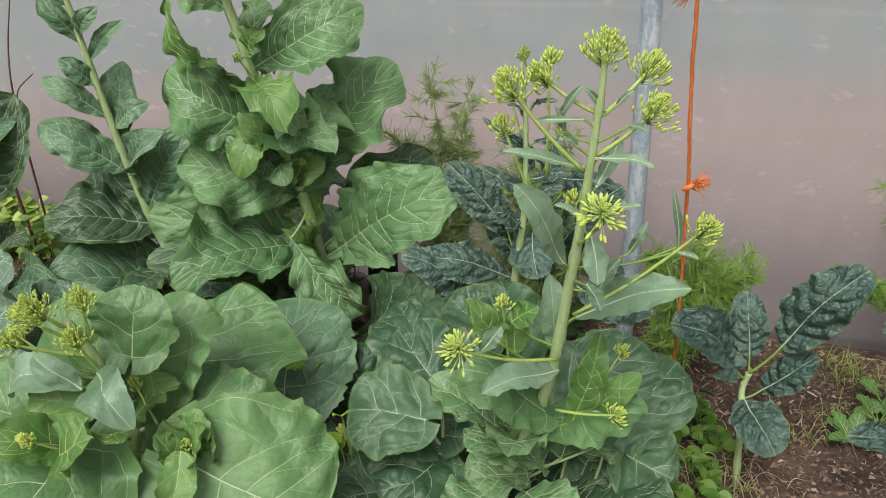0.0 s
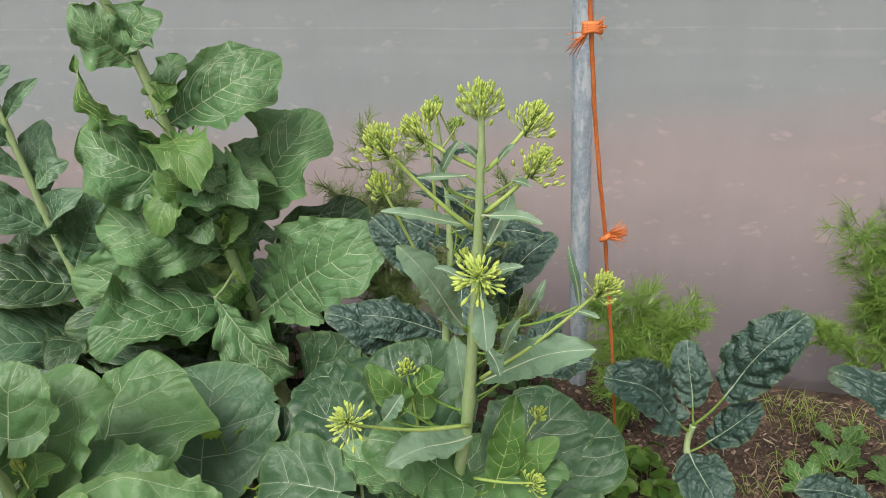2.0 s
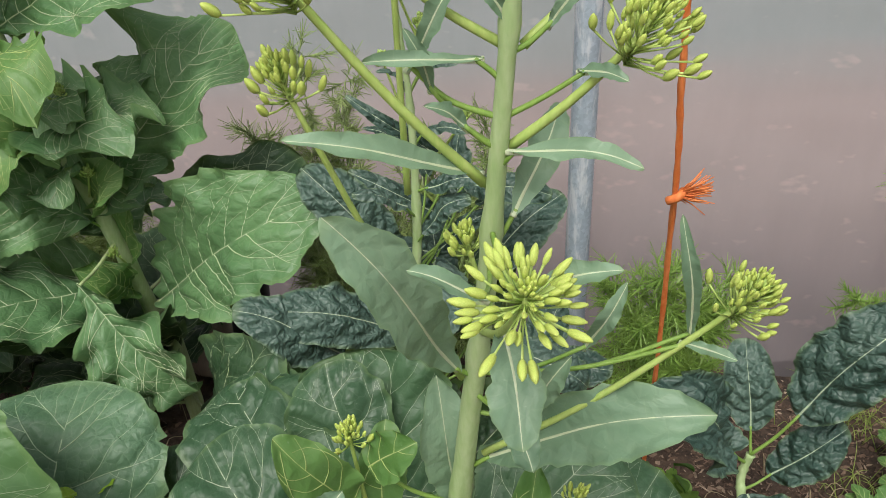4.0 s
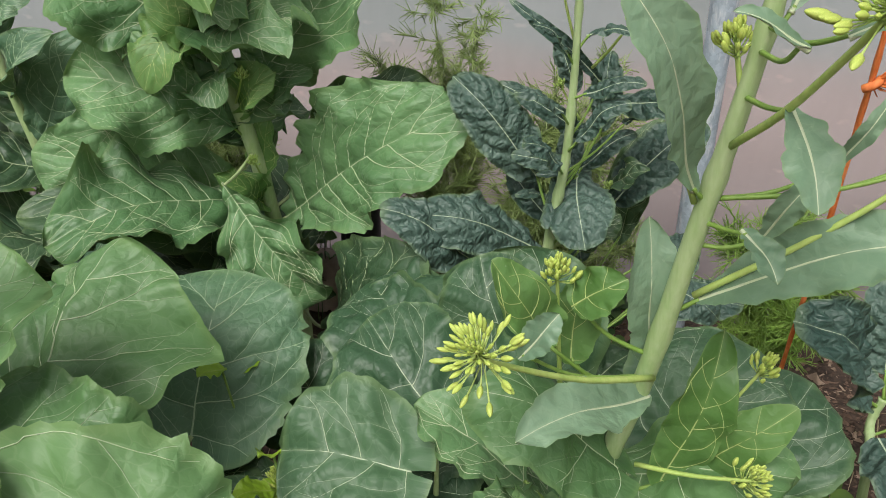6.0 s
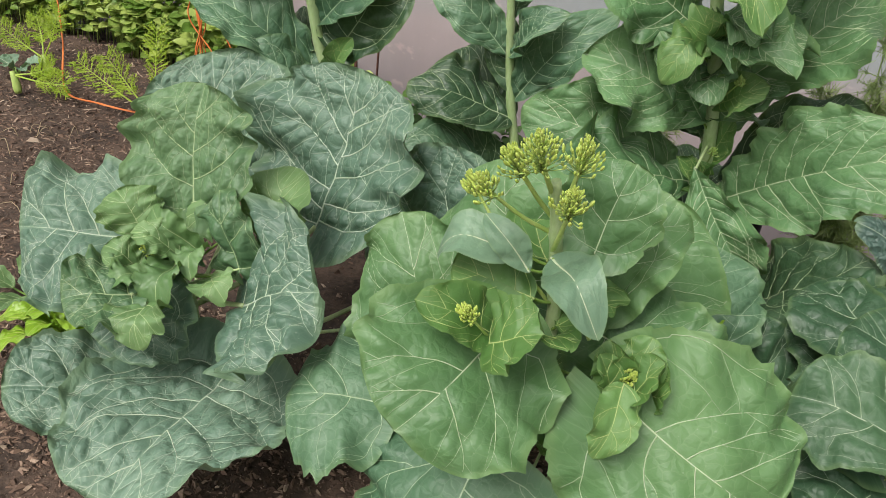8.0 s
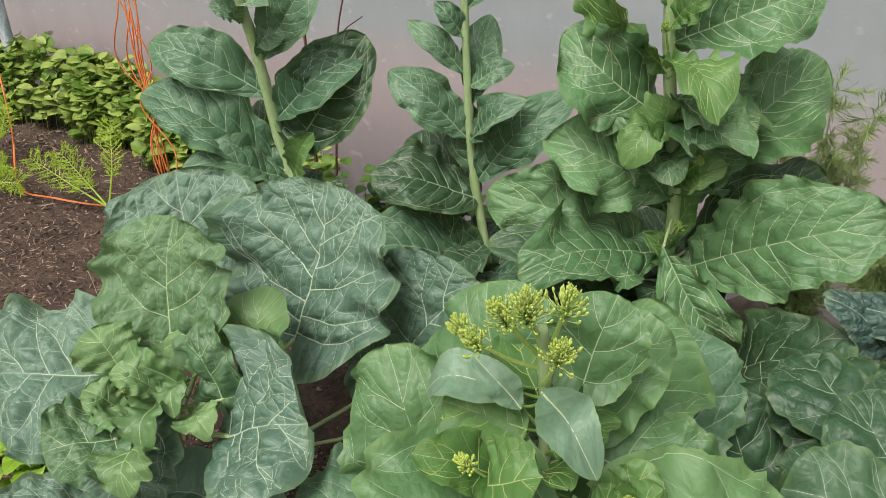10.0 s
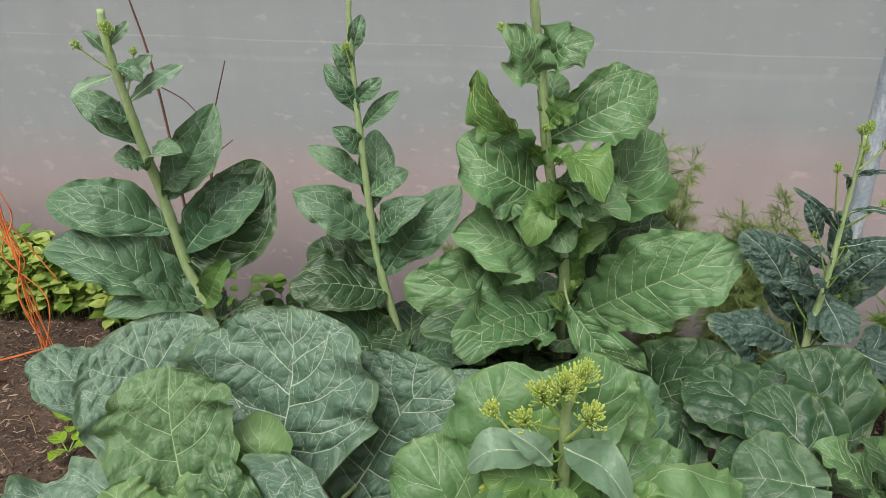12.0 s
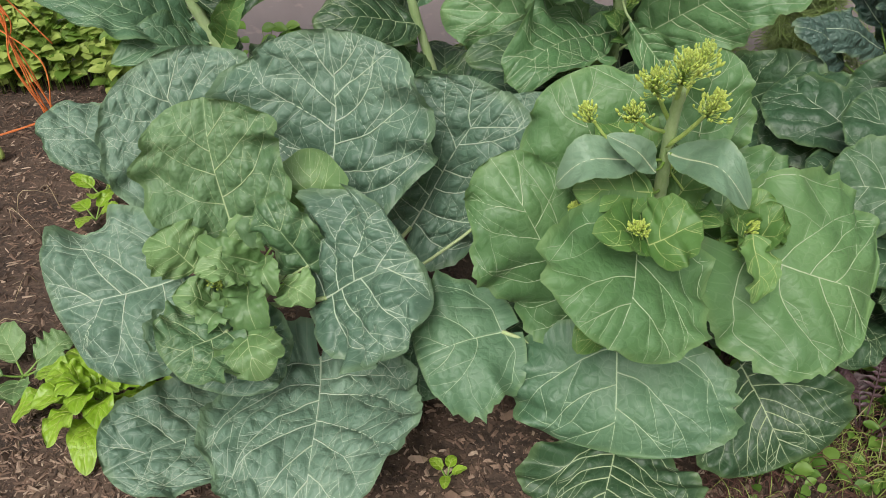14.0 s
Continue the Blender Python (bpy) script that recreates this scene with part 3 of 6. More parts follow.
def leaf(p, base, tip, width, face, kind, **over):
    COUNT[0] += 1
    k = dict(kind, **over)
    if p.get("swap") and kind is R:
        k = dict(p["swap"], **over)
    if p.get("clasping") and not k.get("stalked"):
        # these blades run down to the stem
        base = Vector(base).lerp(min(p["line"], key=lambda q: (q - Vector(base)).length), 0.6)
    length = (Vector(tip) - Vector(base)).length
    length = max(length, k.get("least", 0.0))
    me, rib_mesh, veins_mesh = leaf_data("leaf", length, width, k, COUNT[0])
    at = frame_of(base, tip, face)
    ob = part("leaf", me, p["plant"], at)
    part("midrib", rib_mesh, ob, at)
    if veins_mesh:
        part("vein_net", veins_mesh, ob, at)
    # leaf stalk from the stem to the blade
    b = Vector(base)
    low = b - Vector((0, 0, 0.35 * (min(p["line"], key=lambda q: (q - b).length) - b).length + 0.01))
    root = min(p["line"], key=lambda q: (q - low).length)
    if p.get("spreading") and (root - b).length > 0.11:
        root = Vector((root.x * 0.35 + b.x * 0.65, root.y * 0.35 + b.y * 0.65, -0.01))
    if (root - b).length > 0.012:
        along = (Vector(tip) - b).normalized()
        line = curve_points([root, root.lerp(b, 0.55) + Vector((0, 0, -0.06 * (b - root).length)), b + along * 0.004], 10)
        r = 0.0010 + 0.0080 * width
        v, f = tube(line, [r * (1.35 - 0.035 * i) for i in range(10)], 8)
        part("leaf_stalk", link_mesh("leaf_stalk", v, f, rib_pale if width > 0.08 and kind["mat"] is not crinkled_leaf else stalk_green), p["plant"])
    return ob


def bud_mesh(mat):
    """A closed flower bud, pointed, with four faint sepals; z along it, 1 long."""
    prof = ((0.0, 0.10), (0.08, 0.14), (0.3, 0.195), (0.6, 0.19), (0.85, 0.125), (1.0, 0.04))
    bag = Bag()
    verts, faces, sides = [], [], 8
    for z, r in prof:
        for s in range(sides):
            w = 2 * math.pi * s / sides
            rr = r * (1 + 0.10 * math.cos(4 * w))
            verts.append((rr * math.cos(w), rr * math.sin(w), z))
    for i in range(len(prof) - 1):
        for s in range(sides):
            j = (s + 1) % sides
            faces.append((i * sides + s, i * sides + j, (i + 1) * sides + j, (i + 1) * sides + s))
    faces.append(tuple(range((len(prof) - 1) * sides, len(prof) * sides)))
    bag.add(verts, faces)
    return bag.mesh("bud", mat)


BUDS = {False: bud_mesh(bud_green), True: bud_mesh(bud_dull)}


def cluster(p, place, radius, count, root, wide=False):
    """A head of buds on its stalk: pedicels fan out of the axis, the youngest buds in the middle."""
    COUNT[0] += 1
    rng = random.Random(COUNT[0])
    top, foot = Vector(place), Vector(root)
    axis = (top - foot).normalized()
    axis = (axis + Vector((0, -0.25, 0.75))).normalized()
    centre = top - axis * radius * 0.45
    bend = foot.lerp(centre, 0.5) + Vector((0, 0, -0.035 * (centre - foot).length))
    bag = Bag()
    line = curve_points([foot, bend, centre, centre + axis * radius * 0.5], 14)
    thick = 0.0008 + 0.046 * radius
    bag.add(*tube(line, [thick * (1.3 - 0.055 * i) for i in range(14)], 7))
    side = axis.cross(Vector((0.3, 0.9, 0.1))).normalized()
    other = axis.cross(side)
    loose = p.get("loose_heads", False)
    size = 0.0085 if wide else 0.0070 if loose else 0.0064
    count = int(count * 1.7) if wide else int(count * 3.0)
    spots = []
    for i in range(count):
        f = (i + 0.5) / count
        turn = i * 2.39996 + rng.uniform(-0.5, 0.5)
        if wide:
            open_angle = 1.75 * f ** 0.75 + rng.uniform(-0.12, 0.12)
            reach = radius * (0.22 + 0.62 * f) * rng.uniform(0.75, 1.15)
        else:
            open_angle = 0.10 + (0.95 if loose else 0.78) * f + rng.uniform(-0.25, 0.25)
            reach = radius * (0.26 + (0.64 if loose else 0.44) * f) * rng.uniform(0.6, 1.3)
        out = axis * math.cos(open_angle) + (side * math.cos(turn) + other * math.sin(turn)) * math.sin(open_angle)
        start = centre + axis * radius * (0.55 * (1 - f) if wide else 0.45 - 1.15 * f)
        end = start + out * reach
        bag.add(*tube([start, start.lerp(end, 0.6) - axis * 0.0006, end], [0.0005, 0.0004, 0.0006], 4))
        spots.append((end, (out if wide else (out + axis * 0.9).normalized()), size * (0.45 + 0.6 * f) * rng.uniform(0.75, 1.2)))
    head = part("flower_head", bag.mesh("flower_head", head_stalk), p["plant"])
    for end, out, s in spots:
        lean = (out + axis * 0.25).normalized()
        m = Matrix.Translation(end) @ lean.to_track_quat("Z", "Y").to_matrix().to_4x4() @ Matrix.Diagonal((s, s, s, 1) if wide else (1.12 * s, 1.12 * s, s, 1))
        part("bud", BUDS[p.get("dull", False)], head, m)
    return head


# ---- the tunnel ----
ALONG = Vector((1, -0.28, 0)).normalized()
INWARD = Vector((ALONG.y, -ALONG.x, 0))
FOOT = Vector((0.4, 1.82, 0))
HOOP = [(0.0, -0.06), (0.015, 0.12), (0.04, 0.35), (0.08, 0.62), (0.13, 0.9), (0.24, 1.25), (0.45, 1.6), (0.85, 2.0), (1.4, 2.28), (2.05, 2.38),
        (2.7, 2.28), (3.25, 2.0), (3.65, 1.6), (3.86, 1.25), (3.97, 0.9), (4.06, 0.35), (4.1, -0.06)]


def film_sheet():
    prof = curve_points([(d, z, 0) for d, z in HOOP], 120)
    xs = np.linspace(-4.5, 4.0, 60)
    verts = []
    for d, z, _ in prof:
        for i, x in enumerate(xs):
            # the film is slack: a few shallow folds, two running lengthwise
            fold = 0.006 * math.exp(-((z - 0.80) / 0.012) ** 2) + 0.005 * math.exp(-((z - 0.70) / 0.03) ** 2)
            slack = 0.010 * noise.noise(Vector((x * 0.9, z * 1.3, d)))
            p = FOOT + ALONG * float(x) + INWARD * (d + fold + slack)
            verts.append((p.x, p.y, z))
    n = len(xs)
    faces = [(i * n + j, i * n + j + 1, (i + 1) * n + j + 1, (i + 1) * n + j) for i in range(len(prof) - 1) for j in range(n - 1)]
    # above the lower wall the clearer film lets more light in
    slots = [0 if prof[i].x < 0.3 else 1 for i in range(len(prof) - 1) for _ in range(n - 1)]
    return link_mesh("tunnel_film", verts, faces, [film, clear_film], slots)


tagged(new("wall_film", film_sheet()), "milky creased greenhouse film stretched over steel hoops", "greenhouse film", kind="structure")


def end_wall(x):
    prof = curve_points([(d, z, 0) for d, z in HOOP], 40)
    verts = [tuple(FOOT + ALONG * x + INWARD * d + Vector((0, 0, z))) for d, z, _ in prof]
    return link_mesh("end_film", verts, [tuple(range(len(verts)))], clear_film, smooth=False)


# unseen end walls, added to close the tunnel
for side_x in (-4.5, 4.0):
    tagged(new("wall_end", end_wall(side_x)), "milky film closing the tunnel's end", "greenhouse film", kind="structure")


def hoop(x):
    prof = curve_points([(d, z, 0) for d, z in HOOP], 90)
    line = [FOOT + ALONG * x + INWARD * (d + 0.092 if d < 2 else d - 0.092) + Vector((0, 0, min(z, 2.35))) for d, z, _ in prof]
    v, f = tube(line, [0.0205] * len(line), 14)
    ob = new("hoop_pole", link_mesh("hoop_pole", v, f, steel))
    return tagged(ob, "spangled galvanised steel hoop pole with white stains", "pole", "tunnel hoops")


for hoop_x in (0.055, -2.95, 2.8):
    hoop(hoop_x)

# ---- ground ----
def soil_height(x, y):
    lump = noise.noise(Vector((x * 7, y * 7, 0))) * 0.010 + noise.noise(Vector((x * 2, y * 2, 4))) * 0.018
    return lump + 0.005 * noise.noise(Vector((x * 30, y * 30, 2))) - 0.004


def soil_patch():
    xs = np.concatenate([np.arange(-4.7, -2.8, 0.15), np.arange(-2.8, 1.7, 0.022), np.arange(1.7, 4.3, 0.15)])
    ys = np.concatenate([np.arange(-3.8, -0.4, 0.15), np.arange(-0.4, 3.05, 0.022)])
    verts = [(float(x), float(y), soil_height(x, y) - (0.05 if y > 1.90 - 0.28 * (x - 0.4) else 0)) for y in ys for x in xs]
    n = len(xs)
    faces = [(i * n + j, i * n + j + 1, (i + 1) * n + j + 1, (i + 1) * n + j) for i in range(len(ys) - 1) for j in range(n - 1)
             if -2.35 < ys[i] + 0.28 * (xs[j] - 0.4) < 1.84]
    return link_mesh("soil", verts, faces, soil_dark)


tagged(new("soil", soil_patch()), "dark crumbly bed soil mulched with wood chips", "soil", kind="structure")


def ground_material():
    n = Nodes("outside_ground")
    at = n.coords()
    y = n.node("SeparateXYZ", i0=at).outputs[1]
    # turns pale grey-green with distance so the film looks bluer higher up
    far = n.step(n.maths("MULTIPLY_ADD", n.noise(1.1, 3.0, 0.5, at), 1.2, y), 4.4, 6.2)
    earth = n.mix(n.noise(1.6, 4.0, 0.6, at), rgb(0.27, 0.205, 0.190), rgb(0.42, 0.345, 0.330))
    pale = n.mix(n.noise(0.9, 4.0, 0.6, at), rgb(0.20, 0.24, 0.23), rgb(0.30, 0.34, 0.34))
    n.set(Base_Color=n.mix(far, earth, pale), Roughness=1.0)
    return n.mat


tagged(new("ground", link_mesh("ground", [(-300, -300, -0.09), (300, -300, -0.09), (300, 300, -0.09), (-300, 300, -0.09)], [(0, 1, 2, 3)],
                               ground_material(), smooth=False)), "bare brown earth outside the tunnel, grey-green farther off", "ground", kind="structure")


def chips():
    rng = np.random.default_rng(5)
    areas = [((-2.6, -0.95), (0.75, 2.45), 36000), ((-1.3, -0.2), (0.45, 1.2), 27000), ((-0.2, 0.45), (0.45, 1.1), 10000), ((0.3, 1.5), (0.8, 1.75), 27000), ((-1.0, 0.4), (1.2, 2.0), 3000)]
    x = np.concatenate([rng.uniform(*ax, c) for ax, ay, c in areas])
    y = np.concatenate([rng.uniform(*ay, c) for ax, ay, c in areas])
    keep = y < 1.79 - 0.28 * (x - 0.4)
    x, y = x[keep], y[keep]
    n = len(x)
    size = 0.0013 + 0.0090 * rng.random(n) ** 3.4
    size[rng.random(n) < 0.006] *= 2.4
    shred = (x < -1.12 + 0.10 * np.sin(9 * y)) & (rng.random(n) < 0.72) | (x > 0.35) & (rng.random(n) < 0.22)
    size = np.where(shred, 0.0035 + 0.0125 * rng.random(n) ** 1.8, size)
    slim_by = np.where(shred, rng.uniform(0.10, 0.34, n), rng.uniform(0.25, 0.7, n))
    half = np.stack([size, size * slim_by, size * np.where(shred, 0.12, rng.uniform(0.25, 0.6, n))], -1)
    corner = np.array([(-1, -0.8, -0.4), (1, -0.7, -0.4), (0.8, 0.9, -0.4), (-0.9, 0.8, -0.4), (-0.35, 0.0, 1), (0.4, 0.1, 0.8)], float)
    box = corner[None] * half[:, None] * rng.uniform(0.45, 1.2, (n, 6, 3))
    turn, tilt = rng.uniform(0, 6.283, n), rng.normal(0, 0.35, n)
    ct, st, cz, sz = np.cos(tilt)[:, None], np.sin(tilt)[:, None], np.cos(turn)[:, None], np.sin(turn)[:, None]
    bx, bz = box[..., 0] * ct - box[..., 2] * st, box[..., 0] * st + box[..., 2] * ct
    by = box[..., 1]
    z0 = np.array([soil_height(a, c) for a, c in zip(x, y)]) + half[:, 2] * 0.4 + 0.0005
    v = np.stack([x[:, None] + bx * cz - by * sz, y[:, None] + bx * sz + by * cz, z0[:, None] + bz], -1).reshape(-1, 3)
    tris = np.array([(0, 1, 4), (1, 5, 4), (1, 2, 5), (2, 3, 5), (3, 4, 5), (3, 0, 4)])
    f = (tris[None] + 6 * np.arange(n)[:, None, None]).reshape(-1, 3)
    return link_mesh("wood_chips", v.tolist(), f.tolist(), wood_chip, smooth=False)


tagged(new("wood_chips", chips()), "loose brown wood chips scattered over the soil", "wood chips", kind="stuff")

# ---- the brassicas ----
def plant(place, name, label, category, group=""):
    return thing(name, place, label, category, group)


tall_plant = plant((-0.24, 1.63, 0), "collard_plant", "tall bolting collard with ruffled green leaves and bud heads", "collard plant", "bolting collards")
slim_plant = plant((-0.59, 1.60, 0), "collard_plant", "slim bolting collard with small upright green leaves", "collard plant", "bolting collards")
leaning_plant = plant((-0.99, 1.58, 0), "collard_plant", "leaning bolting collard with dull green leaves", "collard plant", "bolting collards")
cabbage_plant = plant((-0.92, 0.97, 0), "cabbage_plant", "large blue-green spring cabbage with a loose ruffled heart", "cabbage plant")
budding_plant = plant((-0.40, 0.80, 0), "spring_green_plant", "broad-leaved spring green with yellow-green flower buds", "brassica plant")
flowering_plant = plant((0.08, 0.94, 0), "flowering_kale", "branching flowering kale with many yellow-green bud heads", "kale plant")
dark_tall_plant = plant((0.16, 1.32, 0), "lacinato_kale", "tall bolting dark kale with blistered strap leaves", "kale plant", "dark kales")
dark_low_plant = plant((0.52, 1.17, 0), "lacinato_kale", "low dark kale with blistered blue-green leaves on bare soil", "kale plant", "dark kales")
dark_far_plant = plant((0.93, 1.16, 0), "lacinato_kale", "low dark kale in the mulch beside green weeds", "kale plant", "dark kales")
middle_plant = plant((0.07, 0.94, 0), "spring_green_plant", "low spring green with round white-veined leaves", "brassica plant")

# slim
slim = stem_of(slim_plant, .011, .004, (-0.587, 1.604, -0.01), (-0.593, 1.6, 0.191), (-0.64, 1.57, 0.428), (-0.659, 1.53, 0.622), (-0.674, 1.48, 0.854), (-0.673, 1.45, 0.97))
slim["dull"] = slim["clasping"] = True
leaf(slim, (-0.653, 1.56, 0.473), (-0.782, 1.52, 0.601), 0.1, (0.073, -0.887, 0.455), P)
leaf(slim, (-0.663, 1.53, 0.602), (-0.752, 1.5, 0.689), 0.0525, (0.068, -0.885, 0.461), P)
leaf(slim, (-0.647, 1.56, 0.548), (-0.63, 1.58, 0.697), 0.0775, (0.03, -0.966, 0.258), P)
leaf(slim, (-0.644, 1.55, 0.475), (-0.56, 1.48, 0.579), 0.075, (0.006, -0.784, 0.62), P)
leaf(slim, (-0.626, 1.57, 0.396), (-0.502, 1.54, 0.598), 0.11875, (-0.015, -0.906, 0.423), P)
leaf(slim, (-0.671, 1.5, 0.759), (-0.628, 1.48, 0.815), 0.0375, (0.038, -0.961, 0.274), P)
leaf(slim, (-0.674, 1.49, 0.812), (-0.701, 1.47, 0.875), 0.0375, (0.063, -0.969, 0.24), P)
leaf(slim, (-0.676, 1.48, 0.854), (-0.651, 1.47, 0.924), 0.0325, (0.048, -0.976, 0.212), P)
leaf(slim, (-0.665, 1.52, 0.667), (-0.708, 1.49, 0.722), 0.045, (0.057, -0.897, 0.438), P)
leaf(slim, (-0.65, 1.54, 0.584), (-0.582, 1.52, 0.631), 0.05625, (0.015, -0.879, 0.477), P)
leaf(slim, (-0.671, 1.5, 0.754), (-0.71, 1.48, 0.842), 0.045, (0.064, -0.962, 0.267), P)
leaf(slim, (-0.652, 1.51, 0.712), (-0.594, 1.5, 0.787), 0.035, (0.021, -0.955, 0.294), P)
leaf(slim, (-0.628, 1.57, 0.35), (-0.815, 1.5, 0.4), 0.138, (0.055, -0.652, 0.756), D)
leaf(slim, (-0.635, 1.57, 0.415), (-0.677, 1.6, 0.53), 0.084, (0.037, -0.902, 0.429), D)
leaf(slim, (-0.638, 1.6, 0.351), (-0.795, 1.66, 0.424), 0.12, (0.064, -0.829, 0.555), D)
cluster(slim, (-0.683, 1.46, 0.878), .014, 18, (-0.674, 1.48, 0.834))
cluster(slim, (-0.689, 1.48, 0.829), .008, 10, (-0.674, 1.49, 0.802))

# leaning
leaning = stem_of(leaning_plant, .014, .006, (-0.99, 1.584, -0.01), (-0.997, 1.58, 0.273), (-1.035, 1.56, 0.444), (-1.05, 1.52, 0.589), (-1.061, 1.46, 0.723), (-1.071, 1.4, 0.879), (-1.068, 1.38, 0.943))
leaning["dull"] = leaning["clasping"] = True
leaf(leaning, (-1.037, 1.55, 0.499), (-1.25, 1.5, 0.613), 0.125, (0.295, -0.821, 0.488), P)
leaf(leaning, (-1.035, 1.52, 0.575), (-0.941, 1.5, 0.759), 0.1, (0.242, -0.928, 0.282), P)
leaf(leaning, (-1.027, 1.56, 0.454), (-0.882, 1.57, 0.616), 0.11875, (0.194, -0.844, 0.5), P)
leaf(leaning, (-0.989, 1.58, 0.391), (-0.852, 1.6, 0.619), 0.168, (0.184, -0.894, 0.408), D)
leaf(leaning, (-1.022, 1.55, 0.347), (-1.249, 1.45, 0.505), 0.1625, (0.228, -0.633, 0.739), P)
leaf(leaning, (-1.005, 1.54, 0.332), (-1.14, 1.42, 0.416), 0.10625, (0.169, -0.525, 0.834), P)
leaf(leaning, (-1.066, 1.47, 0.704), (-1.156, 1.44, 0.801), 0.0625, (0.305, -0.862, 0.404), P)
leaf(leaning, (-1.069, 1.48, 0.64), (-0.989, 1.4, 0.706), 0.0625, (0.211, -0.701, 0.682), P)
leaf(leaning, (-1.064, 1.43, 0.817), (-1.006, 1.41, 0.869), 0.03, (0.276, -0.891, 0.361), S)
leaf(leaning, (-1.067, 1.4, 0.868), (-1.103, 1.38, 0.907), 0.022, (0.292, -0.831, 0.473), S)
leaf(leaning, (-1.068, 1.41, 0.848), (-1.015, 1.38, 0.837), 0.0325, (0.237, -0.74, 0.63), P)
leaf(leaning, (-1.068, 1.4, 0.886), (-1.029, 1.39, 0.924), 0.02, (0.292, -0.899, 0.327), S)
leaf(leaning, (-1.066, 1.45, 0.754), (-1.113, 1.42, 0.775), 0.0425, (0.276, -0.804, 0.526), P)
leaf(leaning, (-1.065, 1.5, 0.659), (-1.107, 1.46, 0.677), 0.05, (0.26, -0.785, 0.562), P)
leaf(leaning, (-1.054, 1.51, 0.603), (-0.985, 1.5, 0.646), 0.0625, (0.24, -0.852, 0.465), P)
leaf(leaning, (-1.05, 1.44, 0.79), (-0.958, 1.42, 0.851), 0.032, (0.238, -0.831, 0.504), S)
leaf(leaning, (-1.076, 1.42, 0.83), (-1.139, 1.38, 0.802), 0.02, (0.264, -0.724, 0.637), S)
leaf(leaning, (-1.002, 1.56, 0.342), (-0.922, 1.5, 0.452), 0.06, (0.207, -0.86, 0.467), Y)
leaf(leaning, (-1.026, 1.56, 0.431), (-0.974, 1.6, 0.452), 0.12, (0.224, -0.872, 0.436), D)
leaf(leaning, (-1.044, 1.58, 0.411), (-1.125, 1.64, 0.442), 0.144, (0.246, -0.81, 0.533), D)
cluster(leaning, (-1.059, 1.37, 0.922), .020, 30, (-1.068, 1.4, 0.87))
cluster(leaning, (-1.109, 1.36, 0.893), .013, 16, (-1.071, 1.41, 0.841))
cluster(leaning, (-1.03, 1.4, 0.878), .012, 14, (-1.065, 1.44, 0.788))

# flowering
flowering = stem_of(flowering_plant, .0115, .0020, (0.078, 0.939, -0.01), (0.085, 0.93, 0.207), (0.108, 0.9, 0.302), (0.136, 0.86, 0.44), (0.148, 0.81, 0.608), (0.153, 0.775, 0.723), (0.157, 0.745, 0.843), (0.155, 0.74, 0.881))
flowering["loose_heads"] = True
leaf(flowering, (0.139, 0.8, 0.629), (0.07, 0.74, 0.739), 0.034, (-0.016, -0.862, 0.506), S)
leaf(flowering, (0.156, 0.825, 0.548), (0.269, 0.77, 0.625), 0.0432, (-0.105, -0.679, 0.727), S)
leaf(flowering, (0.146, 0.85, 0.46), (0.048, 0.78, 0.47), 0.04176, (-0.004, -0.548, 0.837), S)
leaf(flowering, (0.152, 0.73, 0.697), (0.156, 0.69, 0.661), 0.02448, (-0.076, -0.841, 0.535), S)
leaf(flowering, (0.149, 0.77, 0.753), (0.064, 0.745, 0.781), 0.01296, (-0.015, -0.683, 0.73), S)
leaf(flowering, (0.157, 0.76, 0.766), (0.212, 0.74, 0.766), 0.01008, (-0.086, -0.677, 0.731), S)
leaf(flowering, (0.163, 0.775, 0.729), (0.191, 0.8, 0.774), 0.018, (-0.1, -0.895, 0.435), S)
leaf(flowering, (0.148, 0.86, 0.472), (0.127, 0.85, 0.593), 0.036, (-0.048, -0.858, 0.512), S)
leaf(flowering, (0.152, 0.69, 0.733), (0.187, 0.68, 0.75), 0.01008, (-0.076, -0.648, 0.758), S)
leaf(flowering, (0.143, 0.7, 0.726), (0.111, 0.7, 0.738), 0.00864, (-0.034, -0.649, 0.76), S)
leaf(flowering, (0.073, 0.84, 0.502), (0.029, 0.82, 0.574), 0.04, (0.036, -0.742, 0.669), Y)
leaf(flowering, (0.091, 0.86, 0.478), (0.091, 0.88, 0.541), 0.035, (-0.001, -0.802, 0.597), Y)
leaf(flowering, (0.171, 0.88, 0.354), (0.2, 0.88, 0.497), 0.045, (-0.083, -0.763, 0.641), Y)
leaf(flowering, (0.189, 0.88, 0.362), (0.24, 0.85, 0.462), 0.045, (-0.1, -0.689, 0.718), Y)
leaf(flowering, (0.133, 0.86, 0.388), (0.024, 0.84, 0.466), 0.09, (0.008, -0.542, 0.84), R)
leaf(flowering, (0.15, 0.9, 0.348), (0.258, 0.84, 0.398), 0.1, (-0.058, -0.439, 0.897), R)
leaf(flowering, (0.115, 0.76, 0.801), (0.138, 0.745, 0.843), 0.00864, (-0.043, -0.876, 0.481), S)
leaf(flowering, (0.147, 0.755, 0.807), (0.098, 0.75, 0.807), 0.0072, (-0.034, -0.796, 0.604), S)
leaf(flowering, (0.171, 0.75, 0.819), (0.185, 0.74, 0.839), 0.007, (-0.104, -0.874, 0.475), S)
leaf(flowering, (0.184, 0.75, 0.802), (0.2, 0.73, 0.802), 0.008, (-0.097, -0.694, 0.713), S)
leaf(flowering, (0.142, 0.76, 0.776), (0.122, 0.75, 0.791), 0.008, (-0.039, -0.691, 0.722), S)
